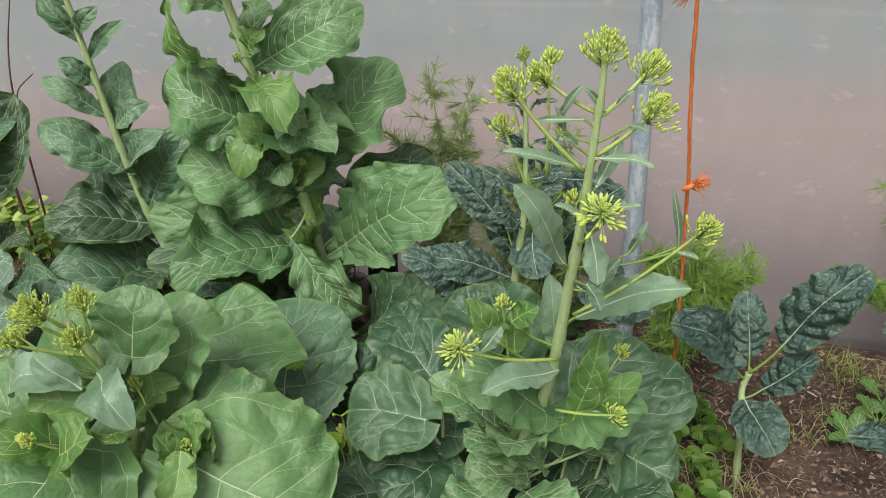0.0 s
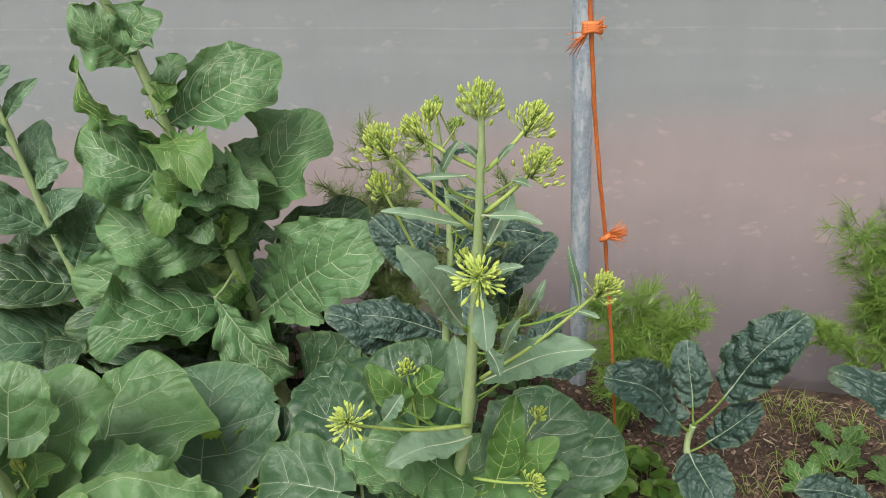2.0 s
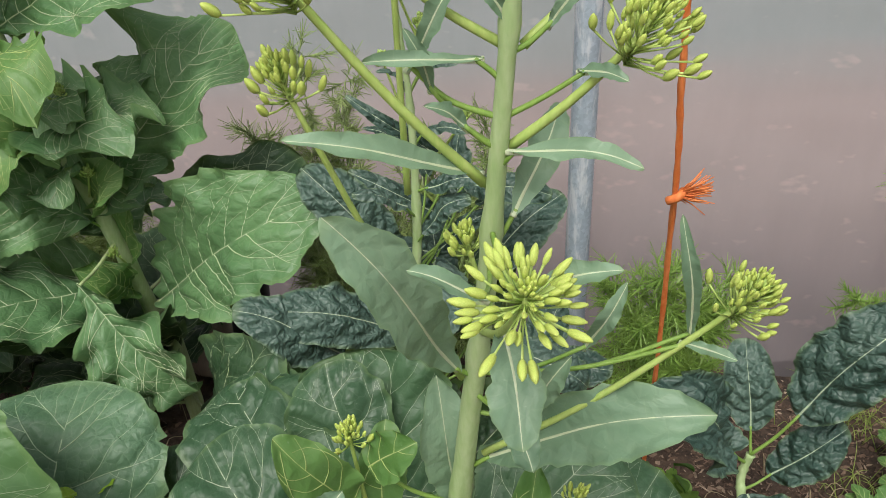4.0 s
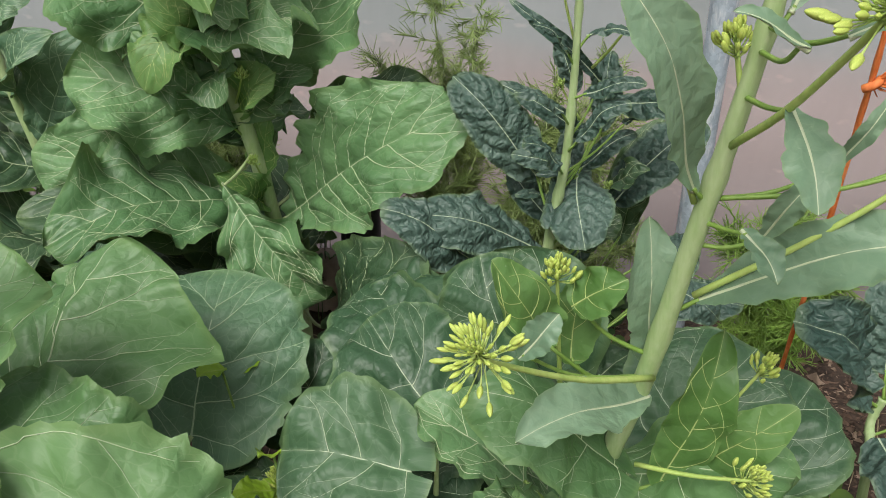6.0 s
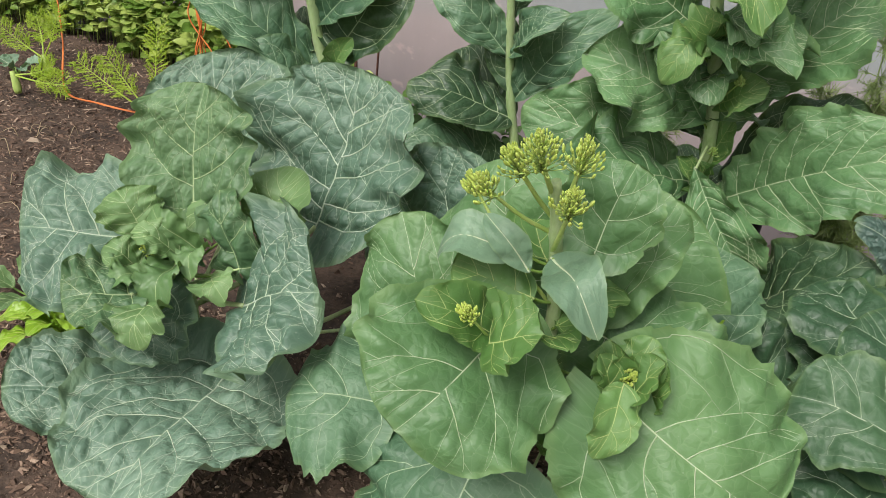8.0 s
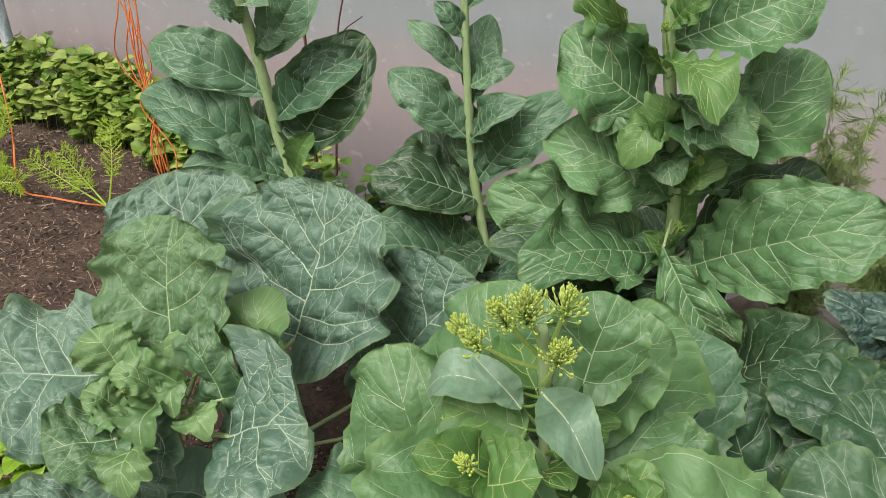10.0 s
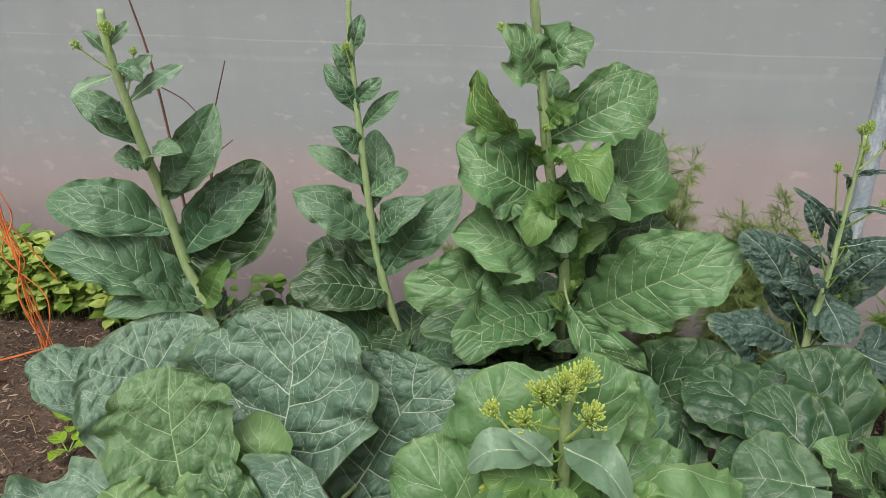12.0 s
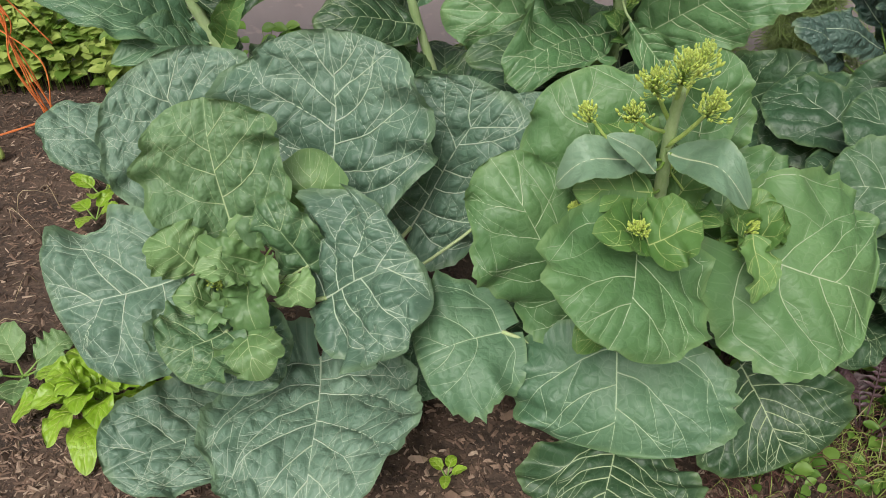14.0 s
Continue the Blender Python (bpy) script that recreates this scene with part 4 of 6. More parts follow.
leaf(flowering, (0.126, 0.76, 0.792), (0.115, 0.75, 0.821), 0.007, (-0.035, -0.868, 0.495), S)
leaf(flowering, (0.178, 0.8, 0.598), (0.194, 0.78, 0.649), 0.016, (-0.095, -0.772, 0.629), S)
leaf(flowering, (0.161, 0.78, 0.616), (0.173, 0.75, 0.599), 0.018, (-0.061, -0.597, 0.8), S)
leaf(flowering, (0.157, 0.75, 0.82), (0.141, 0.745, 0.842), 0.007, (-0.07, -0.878, 0.473), S)
leaf(flowering, (0.204, 0.79, 0.644), (0.221, 0.77, 0.692), 0.01, (-0.125, -0.79, 0.6), S)
leaf(flowering, (0.084, 0.84, 0.534), (0.114, 0.83, 0.563), 0.035, (-0.007, -0.676, 0.737), Y)
leaf(flowering, (0.048, 0.8, 0.519), (0.071, 0.8, 0.551), 0.022, (0.029, -0.731, 0.681), S)
leaf(flowering, (0.253, 0.77, 0.66), (0.243, 0.76, 0.733), 0.00864, (-0.178, -0.853, 0.49), S)
leaf(flowering, (0.248, 0.77, 0.659), (0.27, 0.75, 0.661), 0.0072, (-0.138, -0.615, 0.777), S)
cluster(flowering, (0.156, 0.74, 0.887), .028, 46, (0.159, 0.755, 0.824))
cluster(flowering, (0.208, 0.76, 0.863), .024, 34, (0.163, 0.758, 0.811))
cluster(flowering, (0.21, 0.73, 0.83), .025, 36, (0.159, 0.765, 0.766))
cluster(flowering, (0.095, 0.74, 0.859), .021, 28, (0.158, 0.758, 0.81))
cluster(flowering, (0.065, 0.73, 0.855), .026, 38, (0.149, 0.77, 0.748))
cluster(flowering, (0.064, 0.75, 0.808), .016, 20, (0.141, 0.805, 0.621))
cluster(flowering, (0.149, 0.655, 0.751), .022, 50, (0.151, 0.79, 0.659), wide=True)
cluster(flowering, (0.141, 0.78, 0.72), .013, 18, (0.15, 0.785, 0.687))
cluster(flowering, (0.276, 0.75, 0.699), .022, 34, (0.156, 0.825, 0.552))
cluster(flowering, (0.019, 0.72, 0.573), .024, 46, (0.143, 0.84, 0.481), wide=True)
cluster(flowering, (0.073, 0.84, 0.565), .014, 20, (0.085, 0.86, 0.458))
cluster(flowering, (0.227, 0.86, 0.483), .013, 16, (0.178, 0.88, 0.38))
cluster(flowering, (0.221, 0.82, 0.415), .018, 24, (0.148, 0.87, 0.384))
cluster(flowering, (0.111, 0.78, 0.865), .014, 14, (0.115, 0.8, 0.733))

# dark_tall
dark_tall = stem_of(dark_tall_plant, .0095, .0022, (0.122, 1.27, -0.01), (0.119, 1.25, 0.20), (0.120, 1.245, 0.387), (0.131, 1.235, 0.513), (0.128, 1.21, 0.66), (0.116, 1.175, 0.775))
dark_tall["dull"] = True
leaf(dark_tall, (0.043, 1.25, 0.363), (-0.068, 1.2, 0.443), 0.07, (-0.076, -0.665, 0.743), K)
leaf(dark_tall, (0.118, 1.28, 0.37), (-0.037, 1.23, 0.448), 0.075, (-0.112, -0.669, 0.735), K)
leaf(dark_tall, (0.181, 1.36, 0.318), (0.153, 1.38, 0.494), 0.055, (-0.424, -0.778, 0.465), K)
leaf(dark_tall, (0.181, 1.31, 0.512), (0.183, 1.32, 0.605), 0.04, (-0.46, -0.794, 0.397), K)
leaf(dark_tall, (0.203, 1.3, 0.526), (0.227, 1.27, 0.544), 0.012, (-0.365, -0.591, 0.72), K)
leaf(dark_tall, (0.262, 1.33, 0.29), (0.369, 1.27, 0.306), 0.06, (-0.412, -0.6, 0.685), K)
leaf(dark_tall, (0.178, 1.3, 0.427), (0.106, 1.26, 0.478), 0.024, (-0.275, -0.489, 0.828), K)
leaf(dark_tall, (0.145, 1.31, 0.409), (0.082, 1.27, 0.451), 0.02, (-0.263, -0.489, 0.832), K)
leaf(dark_tall, (0.232, 1.38, 0.343), (0.268, 1.4, 0.506), 0.06, (-0.458, -0.769, 0.446), D)
leaf(dark_tall, (0.148, 1.31, 0.557), (0.123, 1.33, 0.619), 0.03, (-0.44, -0.812, 0.385), K)
leaf(dark_tall, (0.138, 1.22, 0.699), (0.165, 1.2, 0.709), 0.008, (-0.379, -0.629, 0.679), K)
leaf(dark_tall, (0.201, 1.32, 0.443), (0.233, 1.28, 0.475), 0.042, (-0.352, -0.576, 0.738), D)
leaf(dark_tall, (0.167, 1.3, 0.366), (0.213, 1.3, 0.411), 0.054, (-0.379, -0.641, 0.667), D)
leaf(dark_tall, (0.11, 1.3, 0.456), (0.007, 1.3, 0.577), 0.075, (-0.157, -0.88, 0.449), K)
leaf(dark_tall, (0.151, 1.3, 0.466), (0.078, 1.28, 0.5), 0.03, (-0.188, -0.788, 0.586), K)
leaf(dark_tall, (0.152, 1.28, 0.47), (0.144, 1.18, 0.422), 0.085, (-0.22, -0.756, 0.617), K)
leaf(dark_tall, (0.157, 1.3, 0.468), (0.216, 1.3, 0.519), 0.028, (-0.242, -0.781, 0.575), K)
leaf(dark_tall, (0.208, 1.33, 0.414), (0.312, 1.35, 0.518), 0.075, (-0.282, -0.763, 0.582), K)
leaf(dark_tall, (0.13, 1.32, 0.395), (0.078, 1.34, 0.454), 0.04, (-0.184, -0.842, 0.507), K)
leaf(dark_tall, (0.232, 1.28, 0.354), (0.338, 1.25, 0.299), 0.06, (-0.092, -0.596, 0.798), K)
leaf(dark_tall, (0.26, 1.3, 0.296), (0.322, 1.35, 0.366), 0.06, (-0.117, -0.767, 0.631), K)
leaf(dark_tall, (0.175, 1.32, 0.5), (0.057, 1.3, 0.565), 0.03, (-0.367, -0.692, 0.622), K)
leaf(dark_tall, (0.174, 1.3, 0.572), (0.072, 1.26, 0.674), 0.018, (-0.388, -0.708, 0.59), K)
leaf(dark_tall, (0.187, 1.3, 0.553), (0.276, 1.24, 0.557), 0.038, (-0.425, -0.668, 0.611), K)
leaf(dark_tall, (0.121, 1.215, 0.560), (0.070, 1.180, 0.590), 0.022, (-0.30, -0.60, 0.74), K)
leaf(dark_tall, (0.140, 1.215, 0.580), (0.195, 1.180, 0.600), 0.022, (-0.30, -0.60, 0.74), K)
leaf(dark_tall, (0.123, 1.215, 0.620), (0.085, 1.180, 0.655), 0.016, (-0.30, -0.60, 0.74), K)
leaf(dark_tall, (0.138, 1.215, 0.640), (0.180, 1.180, 0.650), 0.014, (-0.30, -0.60, 0.74), K)
leaf(dark_tall, (0.126, 1.215, 0.680), (0.100, 1.180, 0.710), 0.012, (-0.30, -0.60, 0.74), K)
leaf(dark_tall, (0.136, 1.215, 0.700), (0.170, 1.180, 0.715), 0.011, (-0.30, -0.60, 0.74), K)
leaf(dark_tall, (0.138, 1.215, 0.530), (0.180, 1.180, 0.580), 0.030, (-0.30, -0.60, 0.74), K)
leaf(dark_tall, (0.122, 1.215, 0.500), (0.080, 1.180, 0.540), 0.034, (-0.30, -0.60, 0.74), K)
cluster(dark_tall, (0.118, 1.170, 0.792), .018, 20, (0.118, 1.18, 0.755))
cluster(dark_tall, (0.150, 1.165, 0.765), .013, 14, (0.122, 1.19, 0.715))
cluster(dark_tall, (0.125, 1.29, 0.575), .010, 10, (0.155, 1.31, 0.526))
cluster(dark_tall, (0.195, 1.3, 0.451), .010, 10, (0.191, 1.32, 0.408))
cluster(dark_tall, (0.14, 1.21, 0.751), .016, 18, (0.145, 1.22, 0.716))
cluster(dark_tall, (0.102, 1.21, 0.718), .013, 14, (0.134, 1.25, 0.621))
cluster(dark_tall, (0.18, 1.19, 0.665), .014, 14, (0.153, 1.25, 0.6))
cluster(dark_tall, (0.118, 1.19, 0.783), .013, 12, (0.145, 1.22, 0.716))

# dark_low
dark_low = stem_of(dark_low_plant, .0065, .005, (0.528, 1.17, -0.006), (0.521, 1.18, 0.141), (0.523, 1.2, 0.185), (0.53, 1.2, 0.22))
leaf(dark_low, (0.574, 1.19, 0.28), (0.663, 1.15, 0.449), 0.098, (-0.325, -0.707, 0.628), W)
leaf(dark_low, (0.53, 1.21, 0.25), (0.53, 1.24, 0.36), 0.066, (-0.283, -0.772, 0.569), W)
leaf(dark_low, (0.502, 1.19, 0.233), (0.366, 1.1, 0.396), 0.105, (-0.185, -0.601, 0.777), W)
leaf(dark_low, (0.558, 1.2, 0.185), (0.631, 1.18, 0.268), 0.064, (-0.262, -0.607, 0.75), W)
leaf(dark_low, (0.518, 1.17, 0.185), (0.531, 1.06, 0.158), 0.092, (-0.168, -0.422, 0.891), W)


# dark_far
dark_far = stem_of(dark_far_plant, .007, .005, (0.982, 1.154, -0.01), (0.975, 1.16, 0.04), (0.962, 1.17, 0.082), (0.953, 1.18, 0.117))
leaf(dark_far, (0.95, 1.22, 0.13), (0.756, 1.18, 0.312), 0.085, (-0.322, -0.502, 0.803), W)
leaf(dark_far, (0.797, 1.1, 0.127), (0.661, 1.08, 0.188), 0.06, (-0.281, -0.474, 0.835), W)


# middle
middle = stem_of(middle_plant, .012, .008, (0.07, 0.942, -0.01), (0.048, 0.95, 0.18), (0.02, 0.96, 0.218), (-0.003, 0.955, 0.255))
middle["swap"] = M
middle["spreading"] = True
leaf(middle, (-0.020, 0.955, 0.275), (-0.068, 1.070, 0.315), 0.19, (0.20, -0.48, 0.86), R, heart=.34)
leaf(middle, (-0.006, 0.94, 0.253), (-0.076, 0.86, 0.232), 0.15, (-0.074, -0.573, 0.816), R)
leaf(middle, (-0.117, 1.135, 0.185), (-0.173, 1.173, 0.292), 0.145, (0.15, -0.80, 0.58), R, stalked=True)
leaf(middle, (-0.085, 0.991, 0.141), (-0.126, 1.050, 0.245), 0.14, (-0.10, -0.76, 0.64), R)
leaf(middle, (-0.084, 0.92, 0.208), (-0.168, 0.9, 0.198), 0.1, (0.01, -0.558, 0.83), R)
leaf(middle, (-0.012, 1.074, 0.338), (-0.090, 1.215, 0.352), 0.155, (0.02, -0.66, 0.75), R)
leaf(middle, (0.085, 1.064, 0.300), (0.052, 1.147, 0.430), 0.20, (-0.25, -0.78, 0.57), R)
leaf(middle, (0.064, 1, 0.352), (-0.005, 1.05, 0.338), 0.13, (-0.156, -0.752, 0.64), R)
leaf(middle, (-0.164, 0.92, 0.164), (-0.212, 1.02, 0.236), 0.12, (0.066, -0.584, 0.809), R)
leaf(middle, (0.196, 0.98, 0.314), (0.294, 1.04, 0.386), 0.15, (-0.111, -0.719, 0.687), R)
leaf(middle, (0.241, 0.95, 0.296), (0.349, 1.02, 0.358), 0.13, (-0.147, -0.698, 0.701), R)
leaf(middle, (0.251, 0.92, 0.275), (0.315, 0.88, 0.257), 0.12, (-0.18, -0.585, 0.79), R)
leaf(middle, (-0.072, 0.92, 0.217), (-0.039, 1.02, 0.345), 0.16, (0.041, -0.695, 0.717), R)
leaf(middle, (0.064, 1.05, 0.365), (0.031, 1.1, 0.446), 0.1, (-0.035, -0.831, 0.556), R)
leaf(middle, (-0.011, 1.1, 0.307), (-0.1, 1.2, 0.329), 0.14, (-0.399, -0.7, 0.592), R)
leaf(middle, (-0.046, 0.98, 0.249), (-0.051, 1.02, 0.327), 0.1, (-0.43, -0.641, 0.636), R)
leaf(middle, (-0.002, 0.95, 0.363), (-0.076, 1.02, 0.412), 0.13, (0.097, -0.728, 0.678), R)
leaf(middle, (-0.022, 0.9, 0.346), (-0.132, 0.93, 0.346), 0.13, (0.127, -0.687, 0.716), R)
cluster(middle, (-0.004, 0.945, 0.259), .014, 26, (0.021, 0.95, 0.22))
cluster(middle, (-0.153, 0.98, 0.274), .018, 20, (-0.103, 0.95, 0.154))

# tall
tall = stem_of(tall_plant, .0145, .007, (-0.24, 1.61, -0.01), (-0.254, 1.57, 0.219), (-0.262, 1.52, 0.30), (-0.275, 1.455, 0.46), (-0.328, 1.395, 0.70), (-0.355, 1.345, 0.86), (-0.38, 1.29, 0.976))
tall["dull"] = tall["clasping"] = True
leaf(tall, (-0.215, 1.500, 0.310), (0.004, 1.345, 0.560), 0.19, (-0.20, -0.80, 0.56), O, nod=.1, roll=.25, ruffle=.12)
leaf(tall, (-0.234, 1.457, 0.525), (-0.088, 1.490, 0.705), 0.175, (-0.20, -0.93, 0.30), O)
leaf(tall, (-0.320, 1.375, 0.718), (-0.142, 1.396, 0.832), 0.135, (-0.15, -0.93, 0.30), O, ruffle=.15)
# older leaf: its backlit glow is put into the yellow-green colour
leaf(tall, (-0.334, 1.380, 0.666), (-0.460, 1.345, 0.832), 0.105, (-0.75, -0.62, 0.20), YOUNG_BACKLIT_O, roll=.2, ruffle=.12)
leaf(tall, (-0.330, 1.400, 0.600), (-0.488, 1.380, 0.705), 0.155, (-0.10, -0.95, 0.30), O)
leaf(tall, (-0.315, 1.360, 0.690), (-0.262, 1.250, 0.676), 0.105, (0.05, -0.55, 0.83), YOUNG_BACKLIT_O, nod=.4, arch=.14, cup=.10)
leaf(tall, (-0.290, 1.450, 0.470), (-0.485, 1.385, 0.545), 0.17, (-0.10, -0.85, 0.50), O)
leaf(tall, (-0.275, 1.470, 0.350), (-0.495, 1.285, 0.372), 0.17, (-0.10, -0.72, 0.68), O, nod=.1, roll=.3)
leaf(tall, (-0.280, 1.520, 0.330), (-0.580, 1.450, 0.430), 0.17, (-0.10, -0.85, 0.50), O, nod=.1)
leaf(tall, (-0.360, 1.345, 0.823), (-0.416, 1.292, 0.918), 0.085, (-0.05, -0.95, 0.30), O)
leaf(tall, (-0.362, 1.330, 0.860), (-0.296, 1.280, 0.908), 0.085, (-0.18, -0.93, 0.33), O)
leaf(tall, (-0.285, 1.345, 0.425), (-0.158, 1.330, 0.268), 0.12, (-0.35, -0.75, 0.55), O, fold=.5, stalked=True, nod=0)
leaf(tall, (-0.167, 1.394, 0.185), (-0.015, 1.180, 0.372), 0.15, (-0.25, -0.62, 0.74), D, stalked=True, roll=.15)
leaf(tall, (-0.322, 1.500, 0.266), (-0.558, 1.350, 0.380), 0.13, (-0.05, -0.60, 0.80), D)
leaf(tall, (-0.306, 1.42, 0.464), (-0.378, 1.36, 0.599), 0.061, (-0.163, -0.927, 0.339), O)
leaf(tall, (-0.308, 1.46, 0.565), (-0.293, 1.36, 0.527), 0.0915, (-0.18, -0.89, 0.418), O)
leaf(tall, (-0.312, 1.45, 0.613), (-0.201, 1.32, 0.602), 0.1159, (-0.151, -0.636, 0.757), O)
leaf(tall, (-0.308, 1.42, 0.643), (-0.237, 1.34, 0.643), 0.0732, (-0.134, -0.589, 0.797), O)
leaf(tall, (-0.167, 1.56, 0.378), (-0.032, 1.6, 0.5), 0.144, (-0.27, -0.882, 0.387), D)
leaf(tall, (-0.301, 1.42, 0.717), (-0.254, 1.4, 0.815), 0.05, (-0.204, -0.935, 0.292), Y)
leaf(tall, (-0.32, 1.41, 0.76), (-0.314, 1.43, 0.836), 0.061, (-0.182, -0.959, 0.218), O)
leaf(tall, (-0.284, 1.48, 0.476), (-0.192, 1.44, 0.563), 0.0976, (-0.21, -0.882, 0.421), O)
leaf(tall, (-0.309, 1.53, 0.458), (-0.425, 1.54, 0.578), 0.144, (-0.132, -0.922, 0.365), D)
leaf(tall, (-0.351, 1.52, 0.203), (-0.412, 1.53, 0.334), 0.144, (-0.113, -0.841, 0.529), D)
leaf(tall, (-0.256, 1.48, 0.592), (-0.189, 1.46, 0.673), 0.0732, (-0.228, -0.924, 0.309), O)
leaf(tall, (-0.263, 1.48, 0.39), (-0.249, 1.46, 0.482), 0.05, (-0.199, -0.888, 0.415), Y)
leaf(tall, (-0.301, 1.5, 0.432), (-0.358, 1.52, 0.512), 0.0854, (-0.154, -0.907, 0.392), O)
cluster(tall, (-0.342, 1.34, 0.755), .014, 20, (-0.319, 1.44, 0.67))
cluster(tall, (-0.264, 1.36, 0.664), .015, 20, (-0.299, 1.48, 0.57))
cluster(tall, (-0.261, 1.39, 0.807), .016, 18, (-0.303, 1.43, 0.704))
cluster(tall, (-0.262, 1.42, 0.433), .012, 18, (-0.269, 1.53, 0.355))
cluster(tall, (-0.423, 1.33, 0.922), .014, 16, (-0.365, 1.34, 0.867))

# cabbage
cabbage = stem_of(cabbage_plant, .022, .015, (-0.921, 0.97, -0.01), (-0.918, 0.96, 0.144), (-0.912, 0.94, 0.203), (-0.904, 0.91, 0.267))
cabbage["swap"] = C
leaf(cabbage, (-0.781, 1.080, 0.290), (-0.758, 1.147, 0.520), 0.31, (-0.30, -0.86, 0.40), R, arch=-.02, roll=.3)
leaf(cabbage, (-0.930, 1.120, 0.290), (-1.017, 1.170, 0.485), 0.26, (0.32, -0.85, 0.40), R, arch=.02, roll=.3)
leaf(cabbage, (-0.670, 1.120, 0.200), (-0.535, 1.120, 0.430), 0.28, (-0.15, -0.82, 0.55), R, arch=.02, roll=.3)
leaf(cabbage, (-0.955, 0.900, 0.308), (-1.105, 0.857, 0.285), 0.235, (0.12, -0.60, 0.79), R, roll=.3)
leaf(cabbage, (-0.894, 0.945, 0.345), (-0.901, 0.990, 0.505), 0.19, (0.10, -0.95, 0.25), G, arch=.03, roll=.3)
leaf(cabbage, (-0.785, 0.888, 0.262), (-0.662, 0.860, 0.345), 0.25, (-0.48, -0.60, 0.63), R, cup=.10, roll=.3)
leaf(cabbage, (-0.805, 0.900, 0.150), (-0.795, 0.655, 0.105), 0.27, (0.10, -0.40, 0.91), R, roll=.2, ruffle=.06)
leaf(cabbage, (-0.920, 0.895, 0.060), (-1.075, 0.765, 0.085), 0.17, (0.16, -0.45, 0.88), R, roll=.2)
leaf(cabbage, (-0.893, 0.88, 0.267), (-0.932, 0.8, 0.203), 0.19, (0.187, -0.581, 0.792), R)
leaf(cabbage, (-1.167, 1.36, 0.214), (-1.276, 1.43, 0.312), 0.14, (0.284, -0.673, 0.683), R)
leaf(cabbage, (-0.46, 1.1, 0.295), (-0.522, 1.14, 0.401), 0.15, (-0.128, -0.759, 0.638), R)
leaf(cabbage, (-0.800, 0.985, 0.300), (-0.790, 1.020, 0.405), 0.11, (0.05, -0.80, 0.60), I, ruffle=.12)


# budding
budding = stem_of(budding_plant, .0105, .005, (-0.405, 0.796, -0.01), (-0.403, 0.8, 0.236), (-0.394, 0.815, 0.345), (-0.389, 0.82, 0.42), (-0.399, 0.785, 0.522), (-0.405, 0.755, 0.587))
leaf(budding, (-0.428, 0.752, 0.424), (-0.480, 0.643, 0.366), 0.205, (0.27, -0.57, 0.78), R, ruffle=.06, arch=.10, cup=-.06, heart=.34, roll=.15)
leaf(budding, (-0.429, 0.785, 0.245), (-0.451, 0.71, 0.133), 0.3, (-0.196, -0.579, 0.791), Q, lobes=.02, roll=.12, b=.36, ruffle=.05)
leaf(budding, (-0.304, 0.765, 0.385), (-0.155, 0.750, 0.295), 0.25, (-0.049, -0.744, 0.666), R, ruffle=.06, lobes=.035, arch=.10, heart=.30, roll=.15)
leaf(budding, (-0.47, 0.82, 0.262), (-0.569, 0.857, 0.472), 0.17, (-0.145, -0.746, 0.65), R)
leaf(budding, (-0.560, 0.825, 0.240), (-0.672, 0.805, 0.220), 0.19, (-0.10, -0.52, 0.85), Q, roll=.15)
# dark leaf colour stands in for shade under the plant
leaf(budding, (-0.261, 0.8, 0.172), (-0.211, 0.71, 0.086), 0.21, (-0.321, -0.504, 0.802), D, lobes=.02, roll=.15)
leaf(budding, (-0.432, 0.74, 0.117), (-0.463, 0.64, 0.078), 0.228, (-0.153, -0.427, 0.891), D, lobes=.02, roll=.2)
leaf(budding, (-0.358, 0.912, 0.343), (-0.305, 1.072, 0.470), 0.235, (-0.40, -0.48, 0.78), V, cup=0, roll=.05, arch=.05, b=.46, fold=-.6)
leaf(budding, (-0.371, 0.95, 0.342), (-0.422, 1.1, 0.412), 0.16, (0.293, -0.729, 0.619), V)
leaf(budding, (-0.26, 1.06, 0.246), (-0.251, 1.22, 0.365), 0.23, (0.118, -0.684, 0.72), Q)
leaf(budding, (-0.432, 0.85, 0.427), (-0.483, 0.9, 0.541), 0.17, (-0.219, -0.832, 0.51), R)
leaf(budding, (-0.37, 0.85, 0.422), (-0.322, 0.9, 0.549), 0.13, (-0.325, -0.806, 0.494), R)
leaf(budding, (-0.418, 0.785, 0.497), (-0.512, 0.787, 0.473), 0.052, (-0.10, -0.55, 0.83), T, arch=.22, nod=.15)
leaf(budding, (-0.399, 0.783, 0.503), (-0.332, 0.715, 0.485), 0.056, (-0.15, -0.50, 0.85), T, arch=.26, nod=.15)
leaf(budding, (-0.414, 0.77, 0.488), (-0.457, 0.77, 0.538), 0.034, (-0.191, -0.571, 0.799), T)
leaf(budding, (-0.363, 0.8, 0.509), (-0.345, 0.83, 0.592), 0.1, (0.114, -0.906, 0.408), R)
leaf(budding, (-0.407, 0.79, 0.451), (-0.493, 0.79, 0.459), 0.07, (-0.168, -0.552, 0.817), Y)
leaf(budding, (-0.424, 0.74, 0.43), (-0.495, 0.69, 0.475), 0.06, (-0.196, -0.601, 0.775), Y)
leaf(budding, (-0.43, 0.72, 0.434), (-0.381, 0.71, 0.464), 0.08, (-0.242, -0.59, 0.771), Y)
leaf(budding, (-0.306, 0.755, 0.412), (-0.310, 0.707, 0.356), 0.046, (0.309, -0.722, 0.619), Y)
